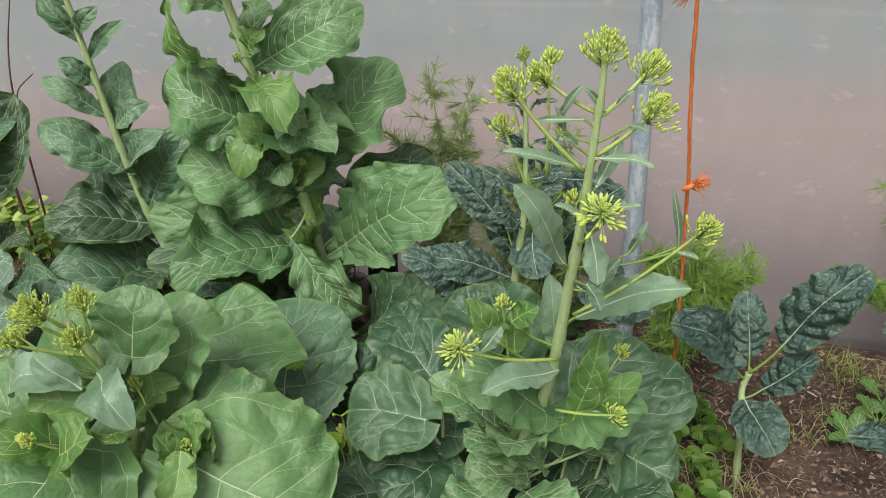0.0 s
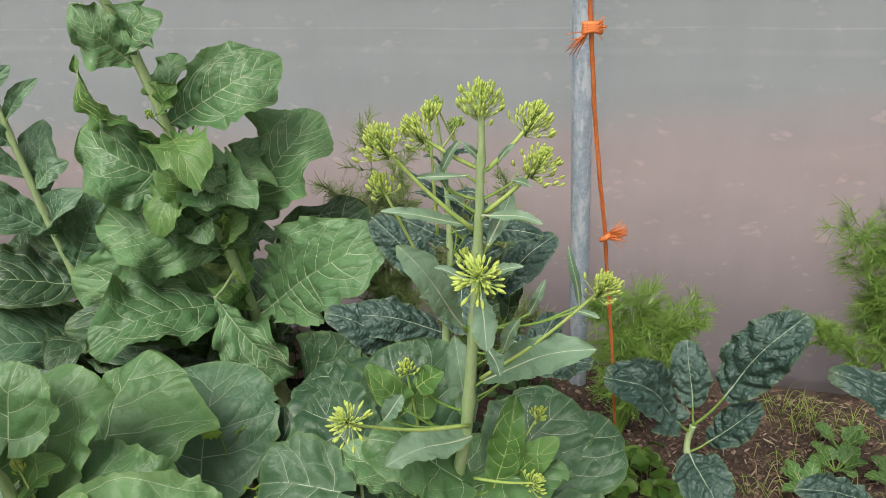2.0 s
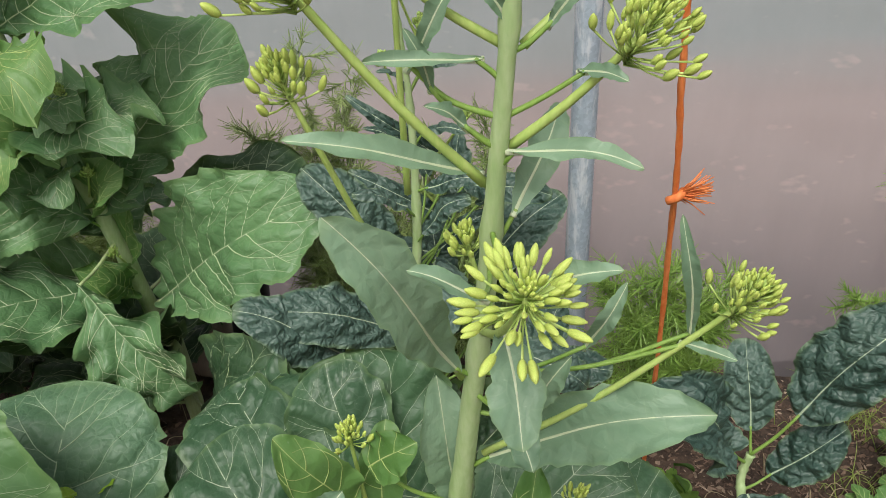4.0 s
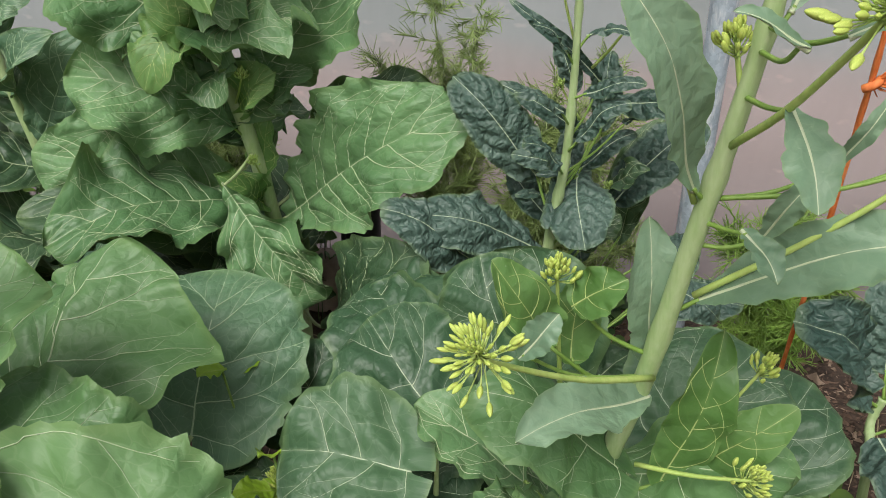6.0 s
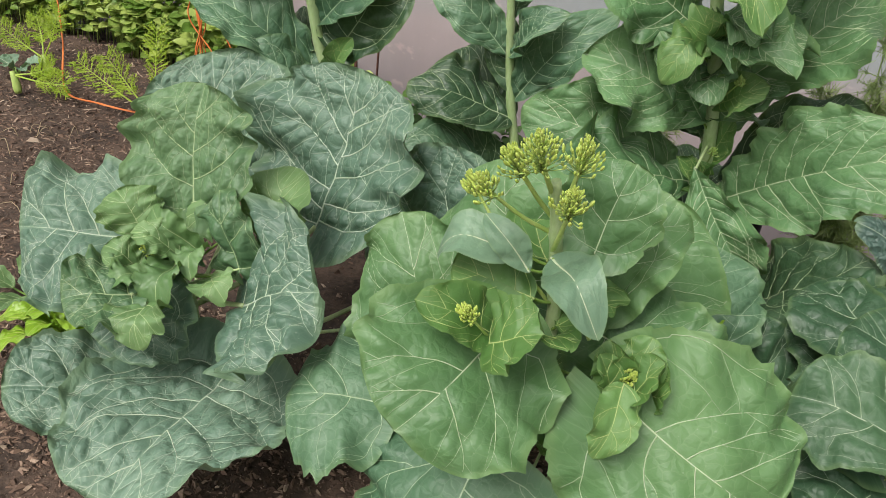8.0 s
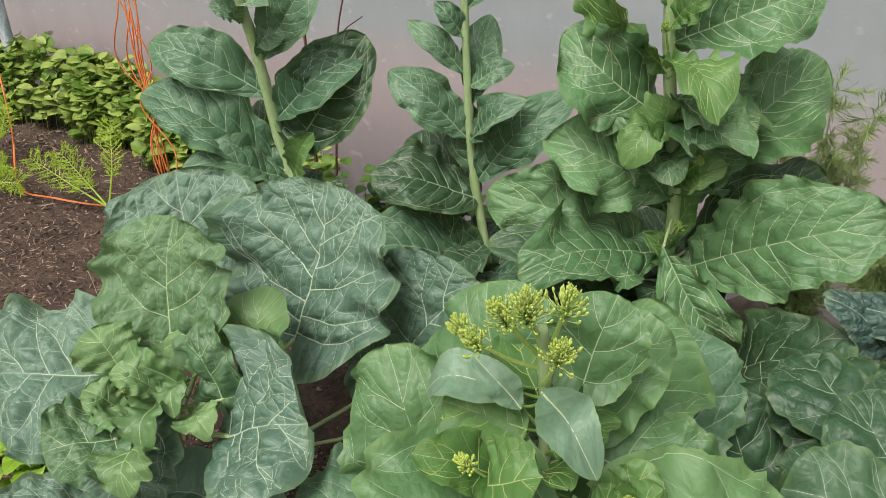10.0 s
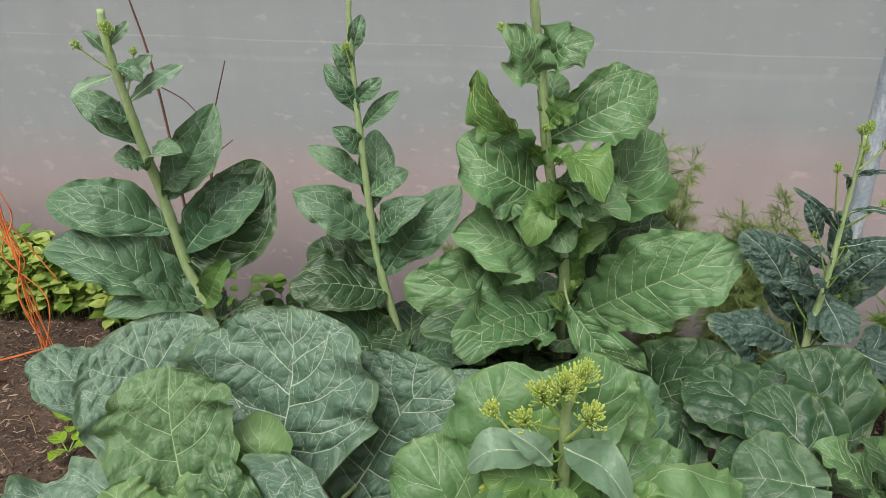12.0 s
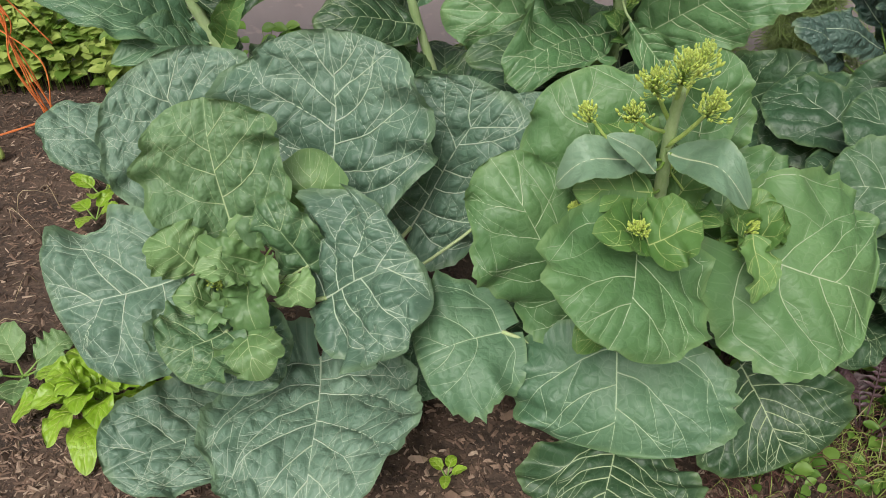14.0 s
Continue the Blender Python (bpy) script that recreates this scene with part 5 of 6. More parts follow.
leaf(budding, (-0.308, 0.773, 0.386), (-0.296, 0.793, 0.446), 0.058, (-0.102, -0.973, 0.205), Y)
leaf(budding, (-0.300, 0.760, 0.389), (-0.272, 0.761, 0.438), 0.046, (-0.808, -0.505, 0.303), Y)
leaf(budding, (-0.314, 0.761, 0.386), (-0.334, 0.755, 0.434), 0.04, (0.808, -0.505, 0.303), Y)
leaf(budding, (-0.301, 0.780, 0.377), (-0.327, 0.775, 0.441), 0.05, (-0.329, -0.718, 0.614), Y)
leaf(budding, (-0.281, 0.780, 0.375), (-0.272, 0.775, 0.432), 0.05, (-0.359, -0.706, 0.611), Y)
leaf(budding, (-0.345, 0.83, 0.41), (-0.205, 0.84, 0.363), 0.16, (-0.338, -0.652, 0.679), R)
cluster(budding, (-0.440, 0.728, 0.615), .028, 36, (-0.401, 0.785, 0.537))
cluster(budding, (-0.418, 0.712, 0.634), .034, 50, (-0.4, 0.785, 0.549))
cluster(budding, (-0.386, 0.755, 0.624), .030, 40, (-0.399, 0.785, 0.543))
cluster(budding, (-0.460, 0.718, 0.588), .023, 32, (-0.401, 0.79, 0.522))
cluster(budding, (-0.486, 0.785, 0.559), .019, 24, (-0.39, 0.82, 0.427))
cluster(budding, (-0.383, 0.717, 0.594), .029, 42, (-0.4, 0.79, 0.505))
cluster(budding, (-0.449, 0.695, 0.477), .016, 30, (-0.4, 0.8, 0.365))
cluster(budding, (-0.300, 0.766, 0.416), .017, 26, (-0.359, 0.82, 0.347))
cluster(budding, (-0.488, 0.8, 0.435), .014, 18, (-0.396, 0.815, 0.362))
cluster(budding, (-0.381, 0.83, 0.46), .014, 16, (-0.348, 0.8, 0.417))

# ---- lower leaves round the stems; D and M hold shade in their colour ----
def skirt(p, place, count, reach, size, height, seed, kind, turns=(0.0, 6.283)):
    rng = random.Random(seed)
    for i in range(count):
        w = turns[0] + (turns[1] - turns[0]) * (i + rng.uniform(0.2, 0.8)) / count
        out = Vector((math.cos(w), math.sin(w), 0))
        b = Vector(place) + out * reach * rng.uniform(0.6, 1.1) + Vector((0, 0, height * rng.uniform(0.6, 1.2)))
        e = b + (out + Vector((0, 0, rng.uniform(-0.1, 0.7)))).normalized() * size * rng.uniform(0.8, 1.2)
        leaf(p, b, e, size * rng.uniform(0.65, 0.9), Vector((0, -0.25, 1)) - out * 0.3, kind)


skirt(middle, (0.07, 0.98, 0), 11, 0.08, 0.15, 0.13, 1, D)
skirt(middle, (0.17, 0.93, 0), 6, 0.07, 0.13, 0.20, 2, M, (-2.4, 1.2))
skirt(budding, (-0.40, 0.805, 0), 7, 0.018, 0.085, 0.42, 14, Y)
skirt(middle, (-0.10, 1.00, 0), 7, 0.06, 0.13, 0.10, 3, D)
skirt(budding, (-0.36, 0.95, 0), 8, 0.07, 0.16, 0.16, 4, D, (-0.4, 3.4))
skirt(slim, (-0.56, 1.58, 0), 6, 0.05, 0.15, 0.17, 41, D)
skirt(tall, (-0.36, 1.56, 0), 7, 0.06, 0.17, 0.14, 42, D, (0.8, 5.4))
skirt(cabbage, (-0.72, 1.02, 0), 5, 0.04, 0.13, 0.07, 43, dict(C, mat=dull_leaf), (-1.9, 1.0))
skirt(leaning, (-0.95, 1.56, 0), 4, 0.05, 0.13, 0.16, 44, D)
LIME = dict(Y, mat=lettuce_leaf, net=-1, lobes=0.12)
skirt(middle, (-0.151, 0.975, 0), 7, 0.010, 0.034, 0.275, 31, LIME)
skirt(middle, (-0.220, 1.105, 0), 6, 0.010, 0.038, 0.265, 32, LIME)
FOOT_LEAF = dict(Y, mat=green_leaf, lobes=0.12, teeth=0.05, ruffle=0.14)
skirt(flowering, (0.16, 0.92, 0), 9, 0.045, 0.115, 0.24, 33, FOOT_LEAF)
skirt(flowering, (0.10, 0.90, 0), 5, 0.030, 0.10, 0.30, 34, FOOT_LEAF, (2.6, 5.6))
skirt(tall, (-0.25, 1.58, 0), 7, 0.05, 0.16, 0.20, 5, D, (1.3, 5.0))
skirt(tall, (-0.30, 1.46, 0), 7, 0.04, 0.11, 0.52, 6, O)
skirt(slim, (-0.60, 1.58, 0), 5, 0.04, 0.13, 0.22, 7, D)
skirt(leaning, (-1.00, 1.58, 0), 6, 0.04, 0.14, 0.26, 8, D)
skirt(dark_tall, (0.16, 1.30, 0), 6, 0.04, 0.12, 0.20, 9, dict(K, mat=dark_leaf))

# ---- the heart of the cabbage: ruffled young leaves round the bud ----
heart = Vector((-0.90, 0.895, 0.30))
heart_rng = random.Random(11)
INNER = dict(I, lobes=0.18, ruffle=0.24, frill=0.15, fine=1.3, net=-1, roll=0.1, arch=0.22)
MIDDLE = dict(I, lobes=0.12, ruffle=0.20, frill=0.12, fine=1.2, roll=0.15, arch=0.18)
leaf(cabbage, (-0.939, 0.899, 0.319), (-0.979, 0.907, 0.369), 0.085, (0.25, -0.60, 0.75), I)
leaf(cabbage, (-0.901, 0.913, 0.304), (-0.920, 0.979, 0.355), 0.100, (0.10, -0.85, 0.50), I)
leaf(cabbage, (-0.799, 0.907, 0.299), (-0.842, 0.927, 0.395), 0.085, (-0.30, -0.70, 0.65), G, cup=-.22, arch=.10, roll=.1)
leaf(cabbage, (-0.893, 0.819, 0.282), (-0.953, 0.764, 0.277), 0.120, (0.15, -0.50, 0.85), G)
leaf(cabbage, (-0.875, 0.823, 0.281), (-0.854, 0.767, 0.251), 0.085, (-0.05, -0.50, 0.86), MIDDLE)
leaf(cabbage, (-0.874, 0.887, 0.310), (-0.923, 0.858, 0.343), 0.052, (0.15, -0.45, 0.88), MIDDLE)
leaf(cabbage, (-0.876, 0.881, 0.304), (-0.859, 0.812, 0.278), 0.056, (-0.05, -0.50, 0.86), INNER)
leaf(cabbage, (-0.897, 0.853, 0.293), (-0.917, 0.805, 0.291), 0.046, (0.15, -0.45, 0.88), INNER)
leaf(cabbage, (-0.852, 0.911, 0.319), (-0.839, 0.855, 0.308), 0.042, (-0.20, -0.50, 0.84), INNER)
leaf(cabbage, (-0.856, 0.904, 0.311), (-0.924, 0.897, 0.362), 0.046, (0.05, -0.90, 0.42), INNER)
leaf(cabbage, (-0.834, 0.893, 0.290), (-0.798, 0.857, 0.284), 0.056, (-0.15, -0.50, 0.85), MIDDLE)
leaf(cabbage, (-0.848, 0.934, 0.315), (-0.828, 0.955, 0.339), 0.052, (-0.10, -0.70, 0.70), MIDDLE)
leaf(cabbage, (-0.914, 0.859, 0.290), (-0.952, 0.845, 0.323), 0.056, (0.25, -0.50, 0.83), MIDDLE)
leaf(cabbage, (-0.891, 0.917, 0.305), (-0.877, 0.964, 0.333), 0.060, (0.00, -0.85, 0.50), INNER)
for i in range(9):
    w = 2 * math.pi * i / 9 + heart_rng.uniform(-0.4, 0.4)
    out = Vector((math.cos(w), math.sin(w), 0))
    foot = heart + Vector((0.0, 0.0, -0.035)) + out * 0.012
    end = foot + (out * heart_rng.uniform(0.5, 1.0) + Vector((0, 0, heart_rng.uniform(0.6, 1.2)))).normalized() * 0.040
    leaf(cabbage, foot, end, heart_rng.uniform(0.030, 0.044), -out * 0.6 + Vector((heart_rng.uniform(-0.3, 0.3), -0.3, 0.7)), INNER)
cluster(cabbage, tuple(heart + Vector((-0.012, -0.025, 0.022))), 0.018, 26, tuple(heart + Vector((0, 0, -0.03))))
# broad low leaves of the slim and leaning collards
leaf(slim, (-0.625, 1.545, 0.215), (-0.825, 1.430, 0.285), 0.15, (0.10, -0.62, 0.78), P, nod=.1)
leaf(slim, (-0.570, 1.550, 0.205), (-0.455, 1.400, 0.275), 0.13, (-0.10, -0.62, 0.78), P, nod=.2)
leaf(slim, (-0.640, 1.590, 0.150), (-0.760, 1.560, 0.330), 0.13, (0.10, -0.90, 0.40), D)
leaf(leaning, (-0.880, 1.540, 0.210), (-0.770, 1.420, 0.300), 0.12, (-0.10, -0.70, 0.70), P, nod=.1)
# young leaves and bud heads in the axils of the tall collard
leaf(tall, (-0.318, 1.395, 0.628), (-0.372, 1.330, 0.560), 0.075, (0.10, -0.70, 0.70), YOUNG_BACKLIT_O, nod=.3)
leaf(tall, (-0.300, 1.400, 0.585), (-0.330, 1.335, 0.655), 0.062, (0.25, -0.90, 0.30), YOUNG_BACKLIT_O)
leaf(tall, (-0.335, 1.385, 0.745), (-0.300, 1.335, 0.800), 0.058, (-0.30, -0.85, 0.40), YOUNG_BACKLIT_O)
leaf(tall, (-0.280, 1.430, 0.500), (-0.225, 1.370, 0.560), 0.066, (-0.30, -0.85, 0.40), YOUNG_BACKLIT_O)
leaf(tall, (-0.268, 1.490, 0.330), (-0.300, 1.400, 0.405), 0.060, (0.20, -0.85, 0.45), YOUNG_BACKLIT_O)
cluster(tall, (-0.315, 1.330, 0.700), .012, 18, (-0.325, 1.395, 0.670))
cluster(tall, (-0.255, 1.375, 0.560), .012, 16, (-0.285, 1.440, 0.500))


# ---- fennel ----
def fennel(name, place, tips, mat, label, density=1.0, stem=0.004, seed=1):
    """Feathery fennel: each frond is a stalk with side branches that end in fine threads."""
    rng = random.Random(seed)
    ob = thing(name, place, label, "fennel plant", "fennels")
    foot = Vector(place)
    for tip, spread in tips:
        tip = Vector(tip)
        bag = Bag()
        line = curve_points([foot, foot.lerp(tip, 0.5) + Vector((0, 0, 0.04)), tip], 14)
        bag.add(*tube(line, [stem * (1 - 0.06 * i) for i in range(14)], 6))
        for i in range(4, 14):
            for s in range(int(3 * density) + 1):
                d = Vector((rng.gauss(0, 1), rng.gauss(0, 1), rng.gauss(0.3, 0.7))).normalized()
                start = line[i]
                mid = start + d * spread * rng.uniform(0.35, 0.75)
                bag.add(*tube([start, mid], [0.0008, 0.0005], 3))
                for _ in range(int(16 * density)):
                    f = rng.uniform(0.2, 1.0)
                    e = (d + Vector((rng.gauss(0, 0.8), rng.gauss(0, 0.8), rng.gauss(0, 0.8)))).normalized()
                    a = start.lerp(mid, f)
                    b = a + e * spread * rng.uniform(0.18, 0.42)
                    bag.add(*tube([a, b], [0.00085, 0.0005], 3))
        part("frond", bag.mesh("frond", mat, False), ob)
    return ob


fennel("fennel_plant", (0.02, 1.72, 0), [((-0.03, 1.70, 0.62), 0.08), ((-0.10, 1.68, 0.50), 0.09), ((0.03, 1.70, 0.42), 0.09), ((-0.02, 1.66, 0.30), 0.09), ((0.04, 1.70, 0.58), 0.07), ((0.02, 1.70, 0.48), 0.08)],
       fennel_olive, "wispy half-dry fennel beside the film", 1.6, 0.004, 2)
fennel("fennel_plant", (0.18, 1.70, 0), [((0.20, 1.68, 0.40), 0.10), ((0.27, 1.68, 0.48), 0.09), ((0.17, 1.69, 0.46), 0.09), ((0.23, 1.69, 0.38), 0.10), ((0.13, 1.69, 0.38), 0.09), ((0.12, 1.66, 0.32), 0.10), ((0.30, 1.62, 0.22), 0.09)],
       fennel_olive, "wispy half-dry fennel beside the film", 1.6, 0.004, 3)
fennel("fennel_plant", (0.47, 1.48, 0), [((0.50, 1.48, 0.32), 0.09), ((0.56, 1.47, 0.28), 0.09), ((0.45, 1.50, 0.30), 0.08), ((0.62, 1.50, 0.27), 0.08), ((0.54, 1.42, 0.20), 0.08)],
       fennel_green, "bushy green fennel beside the steel hoop", 1.7, 0.006, 4)
fennel("fennel_plant", (1.08, 1.56, 0), [((0.96, 1.56, 0.42), 0.10), ((1.05, 1.56, 0.40), 0.11), ((1.03, 1.54, 0.28), 0.10), ((1.14, 1.54, 0.32), 0.11), ((0.84, 1.52, 0.24), 0.06)],
       fennel_green, "tall green fennel against the film", 1.7, 0.004, 5)
fennel("fennel_plant", (-0.46, 1.84, 0), [((-0.45, 1.84, 0.33), 0.08), ((-0.38, 1.82, 0.36), 0.08), ((-0.33, 1.80, 0.28), 0.08), ((-0.50, 1.82, 0.24), 0.07)],
       fennel_olive, "wispy fennel behind the collards", 2.0, 0.003, 6)

# ---- orange twine ----
def twine_line(points, radius, count=40):
    line = curve_points(points, count)
    bag = Bag()
    bag.add(*tube(line, [radius * (1 + 0.12 * math.sin(i * 1.7)) for i in range(count)], 9, 0.22))
    return bag


def tuft(bag, at, d, length, count, seed):
    rng = random.Random(seed)
    for _ in range(count):
        e = (Vector(d) + Vector((rng.gauss(0, 0.28), rng.gauss(0, 0.28), rng.gauss(0, 0.28)))).normalized()
        p = Vector(at)
        bag.add(*tube([p, p + e * length * 0.5, p + e * length * rng.uniform(0.8, 1.1) + Vector((0, 0, rng.uniform(-0.004, 0.004)))], [0.0007, 0.0006, 0.0004], 3))


string = thing("twine_string", (0.43, 1.3, 0), "knotted orange baler twine hanging down beside the hoop", "twine")
bag = twine_line([(0.43, 1.30, 0.02), (0.38, 1.15, 0.34), (0.326, 1.006, 0.642), (0.30, 0.95, 0.78), (0.279, 0.896, 0.914), (0.255, 0.82, 1.10), (0.15, 0.5, 2.0)], 0.0023, 120)
part("cord", bag.mesh("cord", twine), string)
bag = Bag()
tuft(bag, (0.326, 1.004, 0.644), (0.9, -0.2, 0.35), 0.028, 60, 3)
bag.add(*tube(curve_points([(0.320, 1.004, 0.640), (0.327, 0.999, 0.645), (0.332, 1.004, 0.648)], 6), [0.0035] * 6, 8))
part("tuft", bag.mesh("tuft", twine), string, label="frayed orange twine end")
bag = Bag()
tuft(bag, (0.276, 0.894, 0.912), (-0.6, -0.2, -0.5), 0.026, 16, 4)
tuft(bag, (0.279, 0.894, 0.914), (0.8, -0.1, 0.3), 0.016, 22, 5)
for turn in range(4):
    bag.add(*tube(curve_points([(0.270, 0.894, 0.911 + 0.003 * turn), (0.279, 0.889, 0.914 + 0.002 * turn), (0.289, 0.894, 0.911 + 0.003 * turn)], 6), [0.0028] * 6, 8))
part("knot", bag.mesh("knot", twine), string, label="looped orange twine knot")

bundle = thing("twine_bundle", (-1.53, 2.0, 0), "loose bundle of orange baler twine strands tied over the bed", "twine")
rng_b = random.Random(8)
for s in range(8):
    dx, dy = rng_b.uniform(-0.04, 0.04), rng_b.uniform(-0.02, 0.02)
    bow, sway = rng_b.uniform(-0.045, 0.045), rng_b.uniform(-0.03, 0.03)
    low_z = 0.20 if s == 0 else 0.0
    line = [(-1.53 + dx * 0.6 + (0.05 if s == 0 else 0), 1.98 + dy, low_z + 0.01), (-1.56 + bow, 1.97 + dy, 0.18 + low_z), (-1.575 - bow * 0.6, 1.955, 0.30), (-1.59 + bow * 1.2 + sway, 1.94, 0.42), (-1.60 + sway, 1.92, 0.58), (-1.62 + dx, 1.90, 0.75), (-1.70 + dx, 1.84, 1.4), (-1.78, 1.76, 2.1)]
    part("strand", twine_line(line, 0.0017, 80).mesh("strand", twine), bundle)
loose = thing("twine_line", (-1.9, 1.9, 0), "orange twine lying slack over the soil", "twine")
part("cord", twine_line([(-1.54, 2.0, 0.02), (-1.70, 1.92, 0.012), (-1.86, 1.90, 0.014), (-1.99, 1.92, 0.02), (-2.15, 2.1, 0.10), (-2.35, 2.3, 0.25)], 0.0026, 70).mesh("cord", twine), loose)


# ---- young fennel bulbs on the bare soil ----
def young_fennel(place, tips, seed):
    rng = random.Random(seed)
    ob = thing("young_fennel", place, "young lime-green fennel with a pale swollen foot in the soil", "fennel plant", "young fennels")
    foot = Vector(place)
    v, f = tube(curve_points([foot, foot + Vector((-0.005, 0, 0.03)), foot + Vector((-0.015, 0, 0.06))], 8), [0.009, 0.0115, 0.012, 0.0115, 0.0105, 0.0095, 0.0080, 0.0065], 12)
    part("bulb", link_mesh("bulb", v, f, head_stalk), ob)
    for tip in tips:
        tip = Vector(tip)
        bag = Bag()
        line = curve_points([foot + Vector((-0.012, 0, 0.05)), foot.lerp(tip, 0.5) + Vector((0, 0, 0.02)), tip], 24)
        bag.add(*tube(line, [0.003 - 0.0001 * i for i in range(24)], 6))
        flat_side = (tip - foot).cross(Vector((0, -0.75, 0.66))).normalized()
        for i in range(9, 24):
            ahead = (line[i] - line[i - 1]).normalized()
            reach = 0.010 + 0.036 * math.sin(math.pi * min((i - 8) / 17, 1.0)) ** 0.8
            for side in (-1, 1):
                pinna = (flat_side * side + ahead * 0.75 + Vector((rng.gauss(0, 0.15), rng.gauss(0, 0.15), rng.gauss(0, 0.15)))).normalized()
                end = line[i] + pinna * reach * rng.uniform(0.85, 1.15)
                bag.add(*tube([line[i], end], [0.0010, 0.0005], 3))
                for _ in range(16):
                    p = line[i].lerp(end, rng.uniform(0.1, 1.0))
                    d = (pinna + Vector((rng.gauss(0, 0.7), rng.gauss(0, 0.7), rng.gauss(0, 0.7)))).normalized()
                    bag.add(*tube([p, p + d * rng.uniform(0.006, 0.015)], [0.0010, 0.0005], 3))
        part("frond", bag.mesh("frond", patch_leaf_plain, False), ob)


patch_leaf_plain = stem_material("lime_frond", rgb(0.22, 0.34, 0.02), rgb(0.36, 0.48, 0.05))
young_fennel((-1.63, 1.835, 0), [(-1.79, 1.86, 0.17), (-1.92, 1.90, 0.12), (-1.66, 1.90, 0.26)], 1)
young_fennel((-2.10, 1.86, 0), [(-1.95, 1.88, 0.05), (-2.02, 1.91, 0.08)], 3)
young_fennel((-2.15, 2.03, 0), [(-2.22, 2.08, 0.16), (-2.12, 2.06, 0.20), (-2.3, 2.02, 0.12)], 2)


# ---- small-leaved plants ----
def small_leaf(bag, base, tip, width, face, fold=0.15):
    """A cheap blade of 4 x 2 quads into a bag."""
    m = frame_of(base, tip, face)
    length = (Vector(tip) - Vector(base)).length
    verts = []
    for i in range(6):
        u = i / 5
        h = width / 2 * max(math.sin(math.pi * min(max(u, 0.03), 0.985) ** 0.85), 0.02) ** 0.7
        for s in (-1, -0.5, 0, 0.5, 1):
            verts.append(m @ Vector((s * h, u * length, fold * width * abs(s) + 0.12 * length * math.sin(math.pi * u))))
    faces = [(i * 5 + j, i * 5 + j + 1, i * 5 + j + 6, i * 5 + j + 5) for i in range(5) for j in range(4)]
    bag.add(verts, faces)


def leafy_patch(name, label, category, regions, size, mat, seed, kind="stuff"):
    rng = random.Random(seed)
    bag = Bag()
    for (x0, x1), (y0, y1), count, top in regions:
        for _ in range(count):
            x, y = rng.uniform(x0, x1), rng.uniform(y0, y1)
            if y > 1.77 - 0.28 * (x - 0.4):
                continue
            dome = 1 - 0.35 * abs(2 * (y - y0) / (y1 - y0) - 1.2) ** 2
            z = top * dome * (rng.random() ** 0.5)
            w = rng.uniform(0, 6.28)
            out = Vector((math.cos(w), math.sin(w) - 0.35, rng.uniform(-0.35, 0.4))).normalized()
            b = Vector((x, y, max(z, 0.006)))
            s = size * rng.uniform(0.6, 1.25)
            small_leaf(bag, b, b + out * s, s * rng.uniform(0.7, 0.95), Vector((rng.gauss(0, 0.3), -0.5 + rng.gauss(0, 0.3), 1)))
            if rng.random() < 0.4:
                bag.add(*tube([Vector((x, y, 0)), b], [0.0012, 0.0009], 3))
    me = bag.mesh(name, mat)
    return tagged(new(name, me), label, category, kind=kind)


def patch_material(name, low, high):
    n = Nodes(name)
    r = n.node("NewGeometry").outputs["Random Per Island"]
    tone = n.maths("ADD", n.maths("MULTIPLY", r, 0.75), n.maths("MULTIPLY", n.noise(60.0, 3.0, 0.6, n.coords()), 0.35))
    colour = n.mix(n.step(tone, 0.15, 0.95), low, high)
    n.set(Base_Color=colour, Roughness=0.5, Specular_IOR_Level=0.4)
    n.bump(n.noise(220.0, 2.0, 0.5, n.coords()), 0.3, 0.001)
    glow = n.node("BsdfTranslucent", Color=colour)
    both = n.node("MixShader", i0=0.28, i1=n.shader.outputs[0], i2=glow.outputs[0])
    n.tree.links.new(both.outputs[0], n.out.inputs[0])
    return n.mat


cover_green = patch_material("cover_green", rgb(0.13, 0.24, 0.035), rgb(0.44, 0.54, 0.14))
weed_green = patch_material("weed_green", rgb(0.06, 0.14, 0.02), rgb(0.16, 0.28, 0.05))
leafy_patch("ground_cover", "dense bright green round-leaved ground cover along the film", "ground cover",
            [((-2.9, -2.1), (2.39, 2.66), 1900, 0.27), ((-2.15, -1.75), (2.34, 2.50), 1300, 0.27), ((-1.8, -1.42), (2.20, 2.40), 900, 0.23), ((-1.45, -1.15), (2.12, 2.28), 340, 0.19)], 0.044, cover_green, 4)
leafy_patch("strawberry_plant", "low strawberry plant with reddish stalks by the film", "strawberry plant", [((-1.12, -0.86), (1.88, 2.0), 70, 0.24)], 0.036, weed_green, 9, kind="")
# weed green made darker: shade at the film's foot put into the colour
shaded_weed = patch_material("shaded_weed", rgb(0.035, 0.085, 0.022), rgb(0.10, 0.18, 0.05))
leafy_patch("weeds", "low weeds along the foot of the film, coloured as in shade", "weeds", [((-0.95, -0.62), (1.78, 1.92), 260, 0.24), ((-0.66, -0.22), (1.72, 1.87), 260, 0.22), ((-0.10, 0.34), (1.60, 1.78), 130, 0.10)], 0.034, shaded_weed, 31)
leafy_patch("weeds", "low green weeds growing under the kale", "weeds", [((0.38, 0.52), (1.22, 1.40), 120, 0.07), ((0.36, 0.48), (1.05, 1.2), 60, 0.05)], 0.032, weed_green, 12)
